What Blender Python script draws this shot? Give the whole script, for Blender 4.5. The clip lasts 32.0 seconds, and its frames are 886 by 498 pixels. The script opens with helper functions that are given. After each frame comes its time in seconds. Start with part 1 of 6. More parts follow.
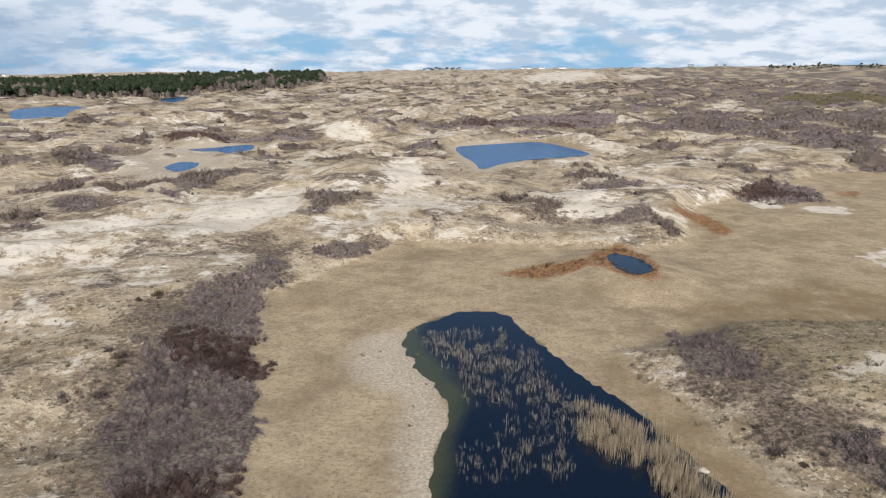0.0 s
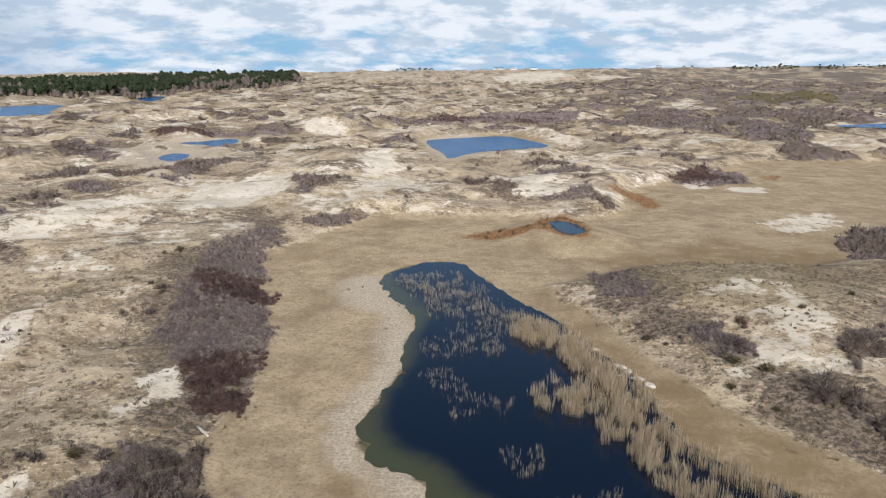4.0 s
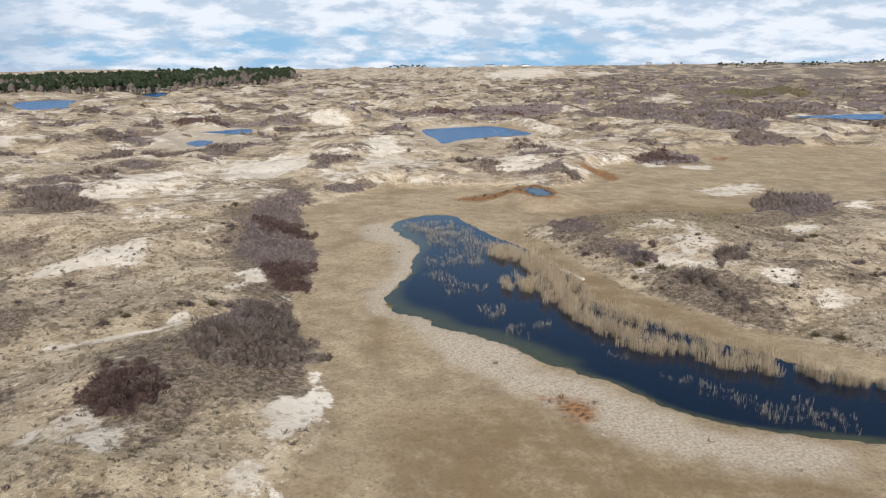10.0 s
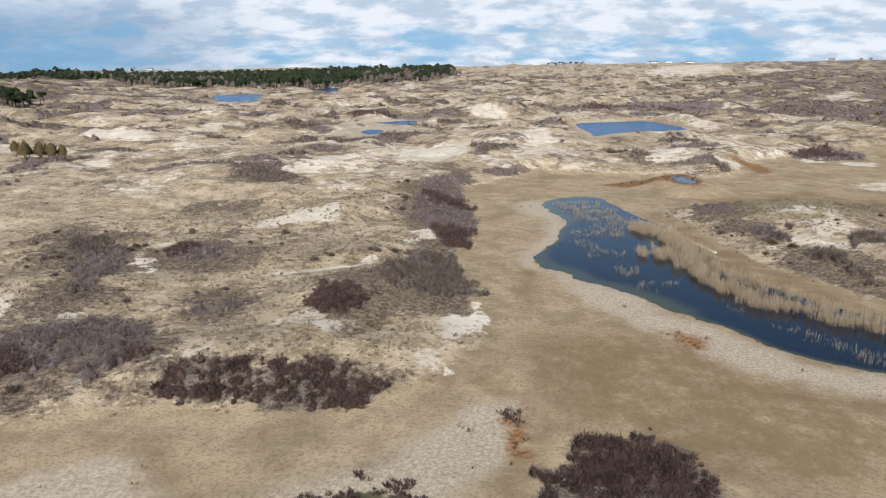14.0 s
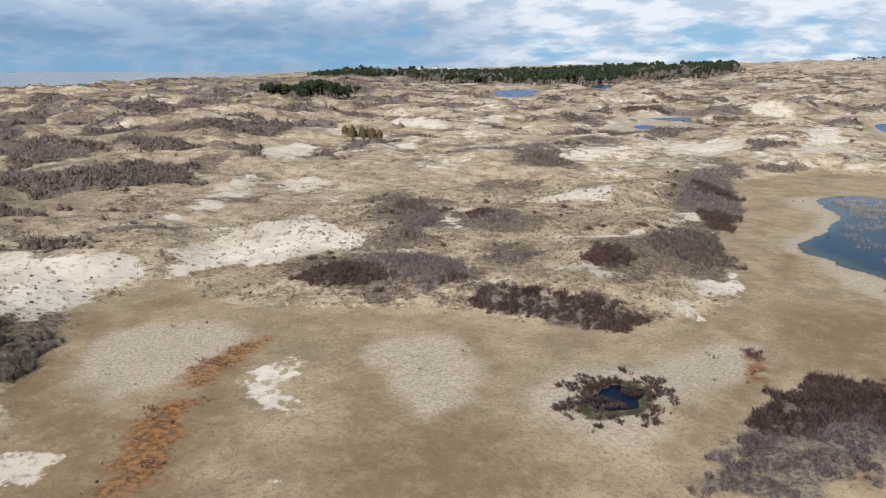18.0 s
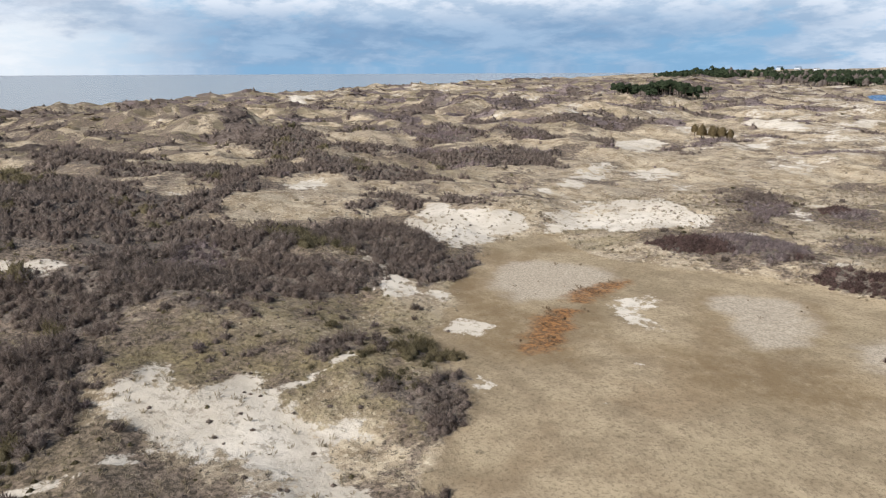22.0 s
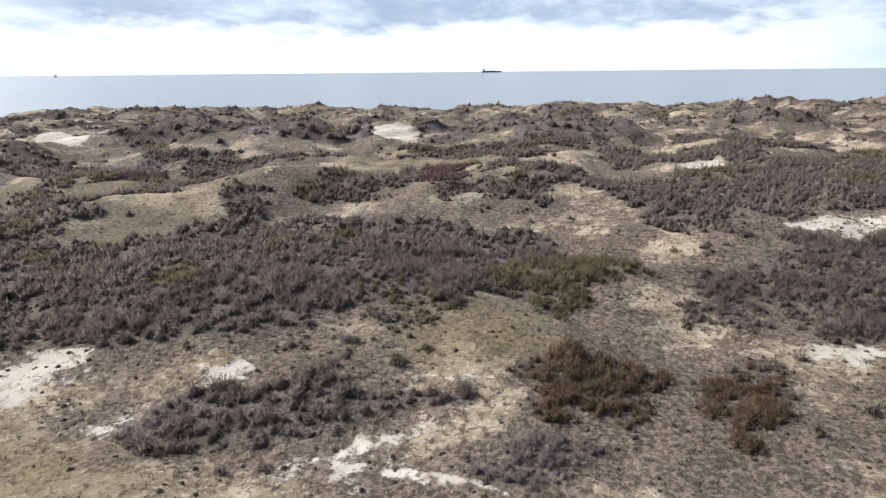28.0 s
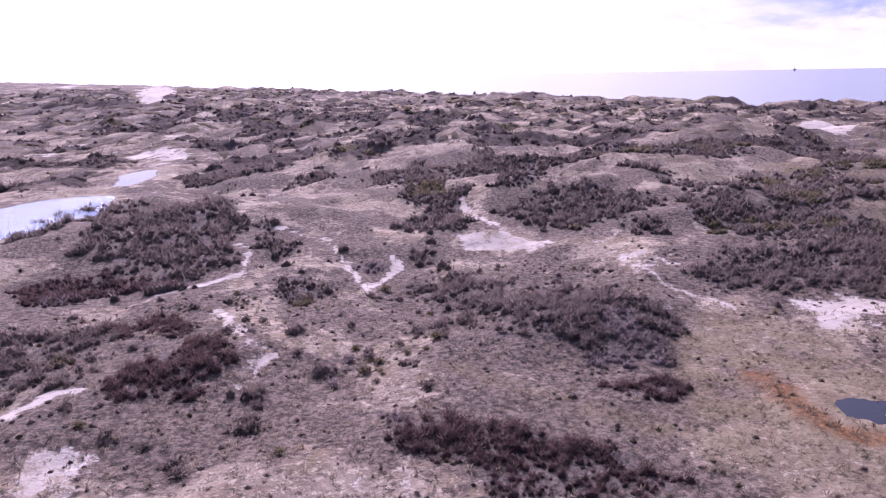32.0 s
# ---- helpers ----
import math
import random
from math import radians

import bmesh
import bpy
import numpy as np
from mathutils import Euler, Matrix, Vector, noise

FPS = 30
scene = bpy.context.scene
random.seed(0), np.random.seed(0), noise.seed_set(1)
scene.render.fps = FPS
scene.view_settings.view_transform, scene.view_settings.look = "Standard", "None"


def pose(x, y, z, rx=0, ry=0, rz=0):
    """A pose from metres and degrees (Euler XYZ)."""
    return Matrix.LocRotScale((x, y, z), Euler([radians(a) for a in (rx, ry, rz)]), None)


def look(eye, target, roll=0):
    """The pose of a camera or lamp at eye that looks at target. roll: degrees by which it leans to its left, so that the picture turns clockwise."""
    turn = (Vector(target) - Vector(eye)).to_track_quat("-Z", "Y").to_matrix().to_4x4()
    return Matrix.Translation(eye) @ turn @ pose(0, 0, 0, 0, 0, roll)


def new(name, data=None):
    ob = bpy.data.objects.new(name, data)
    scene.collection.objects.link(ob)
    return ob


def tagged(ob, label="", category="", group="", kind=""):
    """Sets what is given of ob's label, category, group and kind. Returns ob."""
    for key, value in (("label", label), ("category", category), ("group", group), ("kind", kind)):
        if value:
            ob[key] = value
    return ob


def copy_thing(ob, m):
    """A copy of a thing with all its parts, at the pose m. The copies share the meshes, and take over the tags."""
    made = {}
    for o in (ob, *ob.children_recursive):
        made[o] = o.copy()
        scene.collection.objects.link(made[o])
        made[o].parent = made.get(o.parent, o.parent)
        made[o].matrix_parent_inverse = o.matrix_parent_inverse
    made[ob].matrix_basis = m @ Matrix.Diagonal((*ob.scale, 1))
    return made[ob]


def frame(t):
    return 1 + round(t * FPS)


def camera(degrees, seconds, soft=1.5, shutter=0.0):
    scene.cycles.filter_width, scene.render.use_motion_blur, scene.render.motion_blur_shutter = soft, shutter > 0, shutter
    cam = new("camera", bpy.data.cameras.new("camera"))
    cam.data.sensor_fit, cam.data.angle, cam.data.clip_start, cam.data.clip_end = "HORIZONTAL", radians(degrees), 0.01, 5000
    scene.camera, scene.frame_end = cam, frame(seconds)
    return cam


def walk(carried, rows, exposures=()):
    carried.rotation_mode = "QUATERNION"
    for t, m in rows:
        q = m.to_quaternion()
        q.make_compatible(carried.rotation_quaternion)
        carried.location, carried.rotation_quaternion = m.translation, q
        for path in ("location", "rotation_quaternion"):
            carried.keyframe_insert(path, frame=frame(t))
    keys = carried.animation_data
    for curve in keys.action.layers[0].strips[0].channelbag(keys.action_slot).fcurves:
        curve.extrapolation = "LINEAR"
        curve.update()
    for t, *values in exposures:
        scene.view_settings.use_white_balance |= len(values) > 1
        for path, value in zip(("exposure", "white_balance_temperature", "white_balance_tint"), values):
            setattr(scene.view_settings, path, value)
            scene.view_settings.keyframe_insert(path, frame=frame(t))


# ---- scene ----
cam = camera(65.0, 32.0, 1.15)
METRES, EYE, TILT, LEAN, TURN = 220.0, 36.0, 0.25, 1.35, 0.0
ROWS = [
    (0.0, 0.0, 0.0, 0.0, 0.41, -14.49, -1.59),
    (0.5, 0.0024, -0.0167, -0.0003, -0.47, -14.44, -1.57),
    (1.0, 0.0046, -0.0329, -0.0013, -1.22, -14.41, -1.57),
    (1.5, 0.0064, -0.049, -0.0023, -1.6, -14.39, -1.57),
    (2.0, 0.0076, -0.0653, -0.0031, -1.64, -14.35, -1.61),
    (2.5, 0.008, -0.0817, -0.0033, -1.65, -14.34, -1.65),
    (3.0, 0.0078, -0.098, -0.0035, -1.68, -14.35, -1.65),
    (3.5, 0.0072, -0.1142, -0.0036, -1.7, -14.36, -1.66),
    (5.5, 0.0023, -0.1834, -0.003, -1.84, -14.37, -1.63),
    (6.0, 0.0013, -0.1998, -0.0036, -1.87, -14.38, -1.64),
    (6.5, 0.0003, -0.216, -0.0039, -1.91, -14.4, -1.64),
    (7.0, -0.0003, -0.2318, -0.0045, -1.94, -14.42, -1.65),
    (7.5, -0.0007, -0.2477, -0.0049, -2.04, -14.42, -1.63),
    (8.0, -0.0011, -0.2634, -0.0052, -2.18, -14.43, -1.62),
    (8.5, -0.0015, -0.279, -0.0056, -2.21, -14.44, -1.62),
    (9.0, -0.0024, -0.2947, -0.0057, -2.27, -14.49, -1.61),
    (9.5, -0.0028, -0.3097, -0.0057, -2.3, -14.52, -1.6),
    (10.0, -0.0034, -0.3242, -0.0059, -2.34, -14.58, -1.59),
    (10.5, -0.0037, -0.3382, -0.0064, -2.29, -14.63, -1.59),
    (11.0, -0.0044, -0.3515, -0.0071, -0.86, -14.69, -1.59),
    (11.5, -0.0047, -0.364, -0.0079, 1.22, -14.78, -1.58),
    (12.0, -0.0047, -0.3767, -0.0087, 3.15, -14.85, -1.55),
    (12.5, -0.0045, -0.3891, -0.0089, 5.05, -14.93, -1.52),
    (13.0, -0.0038, -0.4015, -0.0092, 6.92, -15.01, -1.51),
    (13.5, -0.0024, -0.4137, -0.0096, 8.74, -15.06, -1.45),
    (15.5, 0.0047, -0.4669, -0.009, 16.35, -15.35, -1.24),
    (16.0, 0.0074, -0.4812, -0.0084, 20.35, -15.46, -1.16),
    (16.5, 0.0105, -0.4952, -0.0082, 23.58, -15.53, -1.06),
    (17.0, 0.0138, -0.5088, -0.0082, 26.15, -15.62, -0.99),
    (17.5, 0.0178, -0.5223, -0.0083, 28.7, -15.69, -0.9),
    (18.0, 0.0221, -0.5355, -0.0084, 31.62, -15.75, -0.83),
    (18.5, 0.0272, -0.549, -0.0081, 35.04, -15.78, -0.78),
    (19.0, 0.0331, -0.5625, -0.008, 38.44, -15.8, -0.7),
    (19.5, 0.0398, -0.5768, -0.0075, 41.84, -15.84, -0.61),
    (20.0, 0.0468, -0.5906, -0.0077, 45.21, -15.83, -0.55),
    (20.5, 0.0553, -0.6044, -0.0079, 48.55, -15.85, -0.47),
    (21.0, 0.0645, -0.618, -0.0081, 51.87, -15.85, -0.39),
    (21.5, 0.0742, -0.6316, -0.0082, 55.17, -15.88, -0.35),
    (22.0, 0.0852, -0.6449, -0.0084, 58.51, -15.91, -0.23),
    (22.5, 0.0969, -0.658, -0.0088, 61.93, -15.94, -0.12),
    (23.0, 0.1088, -0.6705, -0.0088, 65.4, -15.98, -0.05),
    (23.5, 0.1213, -0.6823, -0.0086, 68.95, -15.99, 0.06),
    (24.0, 0.1347, -0.6936, -0.0081, 72.51, -16.05, 0.16),
    (24.5, 0.1485, -0.7041, -0.0073, 76.12, -16.07, 0.26),
    (26.5, 0.2072, -0.738, -0.0039, 95.92, -16.08, 0.88),
    (27.0, 0.2233, -0.744, -0.003, 102.89, -15.99, 1.06),
    (27.5, 0.2398, -0.7487, -0.002, 109.94, -15.91, 1.23),
    (28.0, 0.2564, -0.7521, -0.0014, 117.02, -15.83, 1.37),
    (28.5, 0.2731, -0.7538, -0.0007, 124.41, -15.75, 1.55),
    (29.0, 0.2896, -0.7537, -0.0003, 131.71, -15.64, 1.73),
    (29.5, 0.306, -0.752, 0.0, 138.43, -15.51, 1.9),
    (30.0, 0.3207, -0.7491, 0.0001, 144.6, -15.32, 2.01),
    (30.5, 0.336, -0.7443, 0.0002, 151.3, -15.11, 2.1),
    (31.0, 0.3505, -0.7378, 0.0001, 157.98, -14.9, 2.2),
    (31.5, 0.3639, -0.7299, -0.0003, 164.7, -14.68, 2.28),
    (32.0, 0.376, -0.7209, -0.0009, 171.33, -14.44, 2.32),
]
walk(cam, [(t, pose(0, 0, EYE, TILT, LEAN, TURN) @ pose(METRES * x, METRES * y, METRES * z, 90 + pitch, roll, yaw)) for t, x, y, z, yaw, pitch, roll in ROWS],
     [(0.0, 0.02, 6300, 10), (9.0, 0.08, 6300, 10), (18.0, 0.03, 6300, 10), (24.0, 0.25, 6300, 10), (28.0, 0.40, 6050, 10), (30.0, 0.10, 5950, 10),
      (31.5, 0.05, 5950, 10), (31.75, 0.12, 5850, 24), (32.0, 0.30, 5600, 54)])

# ---------------------------------------------------------------- light
SUN_YAW, SUN_UP = 187.0, 37.0          # where the sun stands: degrees left of the first view, and above the horizon
sun_way = Vector((-math.sin(radians(SUN_YAW)) * math.cos(radians(SUN_UP)), math.cos(radians(SUN_YAW)) * math.cos(radians(SUN_UP)), math.sin(radians(SUN_UP))))
sun = new("sun", bpy.data.lights.new("sun", "SUN"))
sun.data.energy, sun.data.angle, sun.data.color = 4.7, radians(0.6), (1.0, 0.975, 0.945)
sun.matrix_world = look(sun_way * 400, (0, 0, 0))


class Nodes:
    """A short way to write a node tree."""

    def __init__(self, tree):
        self.tree = tree
        tree.nodes.clear()

    def add(self, kind, *links, out=0, **settings):
        node = self.tree.nodes.new(kind)
        for key, value in settings.items():
            setattr(node, key, value)
        for slot, value in links:
            if isinstance(value, bpy.types.NodeSocket):
                self.tree.links.new(value, node.inputs[slot])
            elif value is not None:
                node.inputs[slot].default_value = value
        return node.outputs[out] if len(node.outputs) else None

    def math(self, op, a, b=None, c=None, clamp=False):
        links = [(i, v) for i, v in enumerate((a, b, c)) if v is not None]
        return self.add("ShaderNodeMath", *links, operation=op, use_clamp=clamp)

    def noise(self, where, scale, detail=4.0, rough=0.55, out=0, warp=0.0):
        return self.add("ShaderNodeTexNoise", ("Vector", where), ("Scale", scale), ("Detail", detail), ("Roughness", rough), ("Distortion", warp), out=out)

    def ramp(self, value, low, high):
        return self.add("ShaderNodeMapRange", ("Value", value), ("From Min", low), ("From Max", high), interpolation_type="SMOOTHSTEP")

    def mix(self, fac, a, b):
        return self.add("ShaderNodeMix", (0, fac), (6, a), (7, b), data_type="RGBA", out=2)

    def attribute(self, name):
        return self.add("ShaderNodeAttribute", attribute_name=name, out=2)


def rgb(r, g, b):
    return (r, g, b, 1.0)


# sky: clear blue with broken cloud that thickens towards the sun, darker banks over the sea
world = bpy.data.worlds.new("sky")
scene.world = world
world.use_nodes = True
n = Nodes(world.node_tree)
blue = n.add("ShaderNodeTexSky", sky_type="NISHITA", sun_disc=False, sun_elevation=radians(SUN_UP), sun_rotation=radians(-SUN_YAW), altitude=30.0, air_density=1.0, dust_density=0.6, ozone_density=2.0)
way = n.add("ShaderNodeTexCoord", out=0)
parts = n.tree.nodes.new("ShaderNodeSeparateXYZ")
n.tree.links.new(way, parts.inputs[0])
up = n.math("MAXIMUM", parts.outputs[2], 0.0)
lift = n.math("ADD", up, 0.26)
flat = n.add("ShaderNodeCombineXYZ", (0, n.math("DIVIDE", parts.outputs[0], lift)), (1, n.math("DIVIDE", parts.outputs[1], lift)), (2, 0.0))
toward = n.add("ShaderNodeVectorMath", (0, way), (1, sun_way), operation="DOT_PRODUCT", out=1)
bank = n.add("ShaderNodeVectorMath", (0, way), (1, (-math.sin(radians(58)), math.cos(radians(58)), 0.0)), operation="DOT_PRODUCT", out=1)
bank = n.math("MULTIPLY", n.ramp(bank, 0.80, 0.97), n.math("SUBTRACT", 1.0, n.ramp(up, 0.04, 0.10)))
glow = n.math("POWER", n.ramp(toward, 0.58, 0.86), 1.2)
puff = n.noise(flat, 3.2, 9.0, 0.60, warp=0.15)
cover_sky = n.math("ADD", n.math("MULTIPLY", n.noise(flat, 1.0, 3.0, 0.5), 0.8), n.math("MULTIPLY", puff, 0.8))
cover_sky = n.math("ADD", cover_sky, n.math("MULTIPLY", n.ramp(toward, -0.15, 0.6), 0.30))
cover_sky = n.math("ADD", cover_sky, n.math("MULTIPLY", n.ramp(up, 0.01, 0.10), 0.20))
cover_sky = n.math("SUBTRACT", cover_sky, n.math("MULTIPLY", n.ramp(up, 0.11, 0.22), 0.75))
cloud = n.ramp(cover_sky, 0.70, 0.90)
clear = n.mix(n.math("SUBTRACT", 1.0, n.ramp(up, 0.03, 0.28)), blue, rgb(3.3, 5.7, 8.0))
lit = n.mix(n.ramp(n.noise(flat, 4.4, 8.0, 0.60), 0.40, 0.58), rgb(5.6, 6.7, 8.0), rgb(9.2, 9.6, 10.2))
lit = n.mix(n.math("MULTIPLY", bank, 0.85), lit, rgb(2.3, 3.7, 5.6))
paint = n.mix(n.math("MULTIPLY", bank, 0.5), n.mix(cloud, clear, lit), n.mix(n.ramp(puff, 0.4, 0.65), rgb(1.7, 3.2, 5.2), rgb(4.4, 6.0, 7.8)))
west_sky = n.add("ShaderNodeVectorMath", (0, way), (1, (-math.sin(radians(118)), math.cos(radians(118)), 0.0)), operation="DOT_PRODUCT", out=1)
west_sky = n.ramp(west_sky, 0.70, 0.93)
overhang = n.ramp(n.math("ADD", up, n.math("MULTIPLY", n.math("SUBTRACT", puff, 0.5), 0.10)), 0.040, 0.066)
shade = n.mix(n.ramp(n.noise(flat, 2.4, 7.0, 0.62), 0.40, 0.66), rgb(3.8, 4.6, 5.8), rgb(7.2, 7.9, 8.8))
paint = n.mix(n.math("MULTIPLY", west_sky, 0.85), paint, n.mix(overhang, rgb(9.6, 9.8, 9.9), shade))
paint = n.mix(glow, paint, rgb(15.0, 15.0, 14.8))
back = n.add("ShaderNodeBackground", ("Color", paint), ("Strength", 0.09))
n.add("ShaderNodeOutputWorld", (0, back))

# ---------------------------------------------------------------- the plan: zones of the ground, in metres
ZONES = {}


def zone(kind, *corners):
    ZONES.setdefault(kind, []).append(np.array(corners, float).reshape(-1, 2))


LEVELS = []                            # water level of each mere


def basin(water, *corners):
    LEVELS.append(water)
    zone("mere", *corners)


zone("pool", -6, 98, -2, 107, 8, 111, 13, 98, 18, 84, 23, 74, 25.5, 64, 28.5, 53, 29, 44, 30, 35, 35.5, 28, 41, 20.5, 46, 15.5, 52, 9, 60, 4, 70, 0,
     80, -6, 80, -14, 70, -12, 56, -9, 43, -5.5, 36, -4, 29, 0.5, 25, 7, 19, 12, 14, 18.5, 8, 24.5, 4, 27, 0, 33, -4, 36, -5, 42, -3, 50, -1, 58, -1, 65, 1, 75, -1, 83)
zone("meadow", -31, 119, -28, 91, -20, 65, -19, 50, -20, 39, -21, 33, -19, 26, -13, 14, -11, 4, -10, -3, -13, -17, -19, -23, -29, -30, -45, -30, -63, -40,
     -78, -48, -98, -44, -96, -61, -89, -67, -75, -82, -56, -97, -42, -101, -30, -111, -25, -119, -15, -121, 0, -118, 18, -80, 45, -50, 90, -30)
zone("meadow", -10, -3, 45, -50, 90, -30, 95, 0, 70, 9, 54, 19, 47, 27, 40, 37, 34, 48, 30, 60, 27, 74, 24, 92, 45, 108, 0, 125, -31, 119, -20, 60)
zone("meadow", -31, 115, -20, 140, -7, 157, 18, 155, 43, 153, 58, 160, 72, 199, 110, 235, 150, 277, 223, 276, 260, 240, 200, 170, 120, 120, 80, 107, 45, 105, 24, 92)
zone("reeds", 23, 74, 25.5, 64, 28.5, 53, 29, 44, 30, 35, 35.5, 28, 41, 20.5, 46, 15.5, 52, 9, 60, 4, 70, 0, 70, -3, 58, 1.5, 50, 6.5, 44, 13, 39, 18, 33, 26, 27, 34, 26, 43, 25.5, 51, 22.5, 62, 20, 72)
zone("meadow", 32, -252, 23, -254, 16, -241, 17, -216, 26, -208, 34, -205, 47, -215, 44, -229, 37, -244)
zone("dark", -22.5, -51, -22, -44, -19.5, -40, -12.5, -39.5, -9.8, -44, -10.5, -50, -14.5, -54, -18, -55)
zone("dark", -6.4, -24.8, -4.8, -22.3, -4.2, -26.6, -5.5, -27.8)
basin(0.7, 3.5, 338.8, 10.7, 349.9, 31.5, 362.4, 47.0, 369.3, 56.2, 352.1, 64.5, 321.8, 62.3, 310.4, 46.8, 299.2, 32.5, 290.6, 22.2, 279.1, 15.8, 265.2, 11.4, 265.0, 10.5, 282.2, 5.7, 307.9)
basin(-0.6, 32.4, 138.5, 34.6, 141.8, 38.4, 139.1, 40.5, 134.3, 40.3, 128.9, 37.0, 125.4, 34.0, 126.1, 32.5, 131.2)
basin(3.2, -362.1, 583.1, -380.2, 648.4, -348.8, 673.4, -306.9, 571.0, -276.9, 501.5, -295.4, 481.9)
basin(0.9, -380.2, 928.7, -374.6, 1028.6, -329.4, 880.8, -333.4, 823.6)
basin(0.1, -126.1, 330.7, -114.6, 339.0, -106.9, 350.1, -98.4, 353.4, -92.8, 329.8, -99.8, 315.2, -107.1, 324.2, -117.9, 321.4)
basin(-0.1, -110.5, 269.6, -110.3, 285.6, -101.2, 282.2, -97.4, 265.2, -100.9, 257.2)
basin(5, 255.1, 398.4, 294.9, 419.7, 341.1, 434.8, 299.6, 372.8, 273, 382.8)
basin(-2.9, 30.8, -221.4, 28.2, -222.1, 26.0, -221.1, 23.4, -220.2, 24.2, -217.4, 26.6, -216.6, 28.5, -215.0, 30.3, -217.0, 31.6, -217.6, 31.4, -219.6)
basin(-2.9, -19.9, -50.1, -18.6, -45.6, -18.7, -42.4, -16.5, -43.2, -13.5, -41.9, -13.5, -45.0, -12.8, -48.5, -15.2, -50.0, -17.1, -53.1, -17.8, -49.9)
basin(-4, 186.5, -367.7, 180.7, -374.6, 175.2, -384.2, 165.7, -389.8, 154.0, -390.0, 150.3, -371.7, 147.9, -358.6, 153.1, -352.2, 158.1, -339.7, 162.4, -331.6, 165.0, -321.5)
basin(-3.5, 159.9, -413.8, 162.7, -438.3, 154.9, -448.9, 150.3, -432.0, 151.8, -411.7, 157.6, -405.8)
zone("moss", 47.1, 105.9, 67.1, 105.9, 81.2, 94.3, 67.3, 78.9, 47.8, 87.7)
zone("moss", -73.5, -135.5, -75.2, -118.2, -63.5, -108.3, -51, -113.3, -49.1, -122.9, -59.2, -131.7)
zone("moss", -32.1, -217.2, -35.6, -201.7, -29.4, -190.3, -20.4, -195.6, -19.7, -205)
zone("moss", -45.6, -329.3, -76.4, -340.1, -80.2, -315.3, -45.1, -310.3)
zone("moss", -56.8, -104.1, -55.8, -98.1, -48.8, -101.5, -49.5, -106.3)
zone("moss", -22.2, -211.7, -41.3, -207.6, -20.6, -198.7, -15.7, -204.5)
zone("moss", -47.9, -359.1, -84, -360, -82.4, -316.1, -55.3, -323.7)
zone("moss", -80.8, -120.6, -67.5, -99.3, -46.5, -110.5, -47.4, -122.7, -62.4, -127.1)
zone("moss", -2.4, -6.1, 18.5, -6.3, 38.7, -14.5, 31.2, -30.8, 19.6, -32, 1.6, -25.5)
zone("moss", -2.7, -2.1, 9.3, 2.3, 25.8, -3, 33, -11.1, -2.5, -10.1)
zone("moss", -39.9, -70.1, -23.8, -58.5, -15.8, -62.8, -15.7, -69.3, -30.1, -78.2)
zone("moss", 21.9, 88.1, 32.1, 53.1, 40, 38.8, 44.9, 25.3, 51.4, 17.3, 46.8, 10.2, 39.9, 15.6, 31.2, 25.4, 27, 42.5, 24.3, 59.4)
zone("moss", -96.9, -72.4, -66.3, -75.2, -51.7, -77.4, -41.2, -85.1, -54.2, -93.7)
# moss tone over the whole southern meadow, darkening it as backlit grass
zone("moss", 31.8, -251.5, 23.1, -254, 15.8, -240.5, 17.4, -216.4, 26.1, -207.6, 33.9, -204.7, 46.7, -215.3, 43.9, -228.9, 37, -243.9)
zone("moss", -83.8, -113, -78.4, -94.3, -64.9, -91.7, -48.6, -100.6, -38.7, -108, -50.7, -120.6)
zone("pale", -133.4, 263.7, -133.9, 330.5, -97.3, 354, -85.6, 281.6, -88.7, 223.9, -97.5, 211.8, -106.1, 242.5)
zone("pale", -84.1, -62.2, -73.3, -52.4, -65.3, -55.5, -64.8, -66.3, -66.3, -75.2, -75.1, -72.5)
zone("pale", -49.3, -48.2, -45.7, -42.6, -40.5, -40.5, -34.6, -47.7, -32.3, -55.8, -33.9, -60.3, -42, -54.4)
zone("pale", -24.8, -49.2, -21.1, -40.5, -13.4, -35.6, -7.4, -24.3, -5.1, -20.7, -4.1, -28.3, -10.3, -42.7, -10.9, -52.1, -15.4, -56.2)
zone("pale", -4, 34.9, -0.3, 32.1, 3.8, 26.1, 8.3, 23.2, 14.9, 13.3, 13.1, 4.2, 8.6, 10.1, 3.5, 19.1)
zone("pale", -12.7, 97.1, -6.6, 99.6, -0.9, 77.5, 0.2, 66.5, -0.7, 53.9, -3.7, 47.3, -5.4, 40.4, -4.3, 33.2, -7.8, 35.1, -7.8, 46.4, -4.8, 55.4, -3.3, 66.5, -5.8, 79.5, -11.8, 85.9)
zone("pale", 6.2, 25.4, 14.1, 13.3, 23.8, 2.2, 31.9, -5.8, 41.3, -8.9, 39.3, -13.2, 30, -11.2, 21.9, -5.9, 12.9, 4, 4, 16.5)
zone("pale", -14.2, -36.3, -11.5, -28.7, -7.8, -22.8, -4.7, -23.4, -6.4, -35.5)
zone("red", -31.8, -148.9, -35.9, -142.2, -31.6, -132.5, -24.7, -132.1, -16.5, -135.1, -20.8, -147.7)
zone("red", -17.2, -192.4, -25.4, -186.9, -24.6, -178.4, -13.7, -177.4, -9.5, -186.9)
zone("red", -27.3, -172.1, -30.5, -163.7, -19.2, -161.7, -13.1, -168.8)
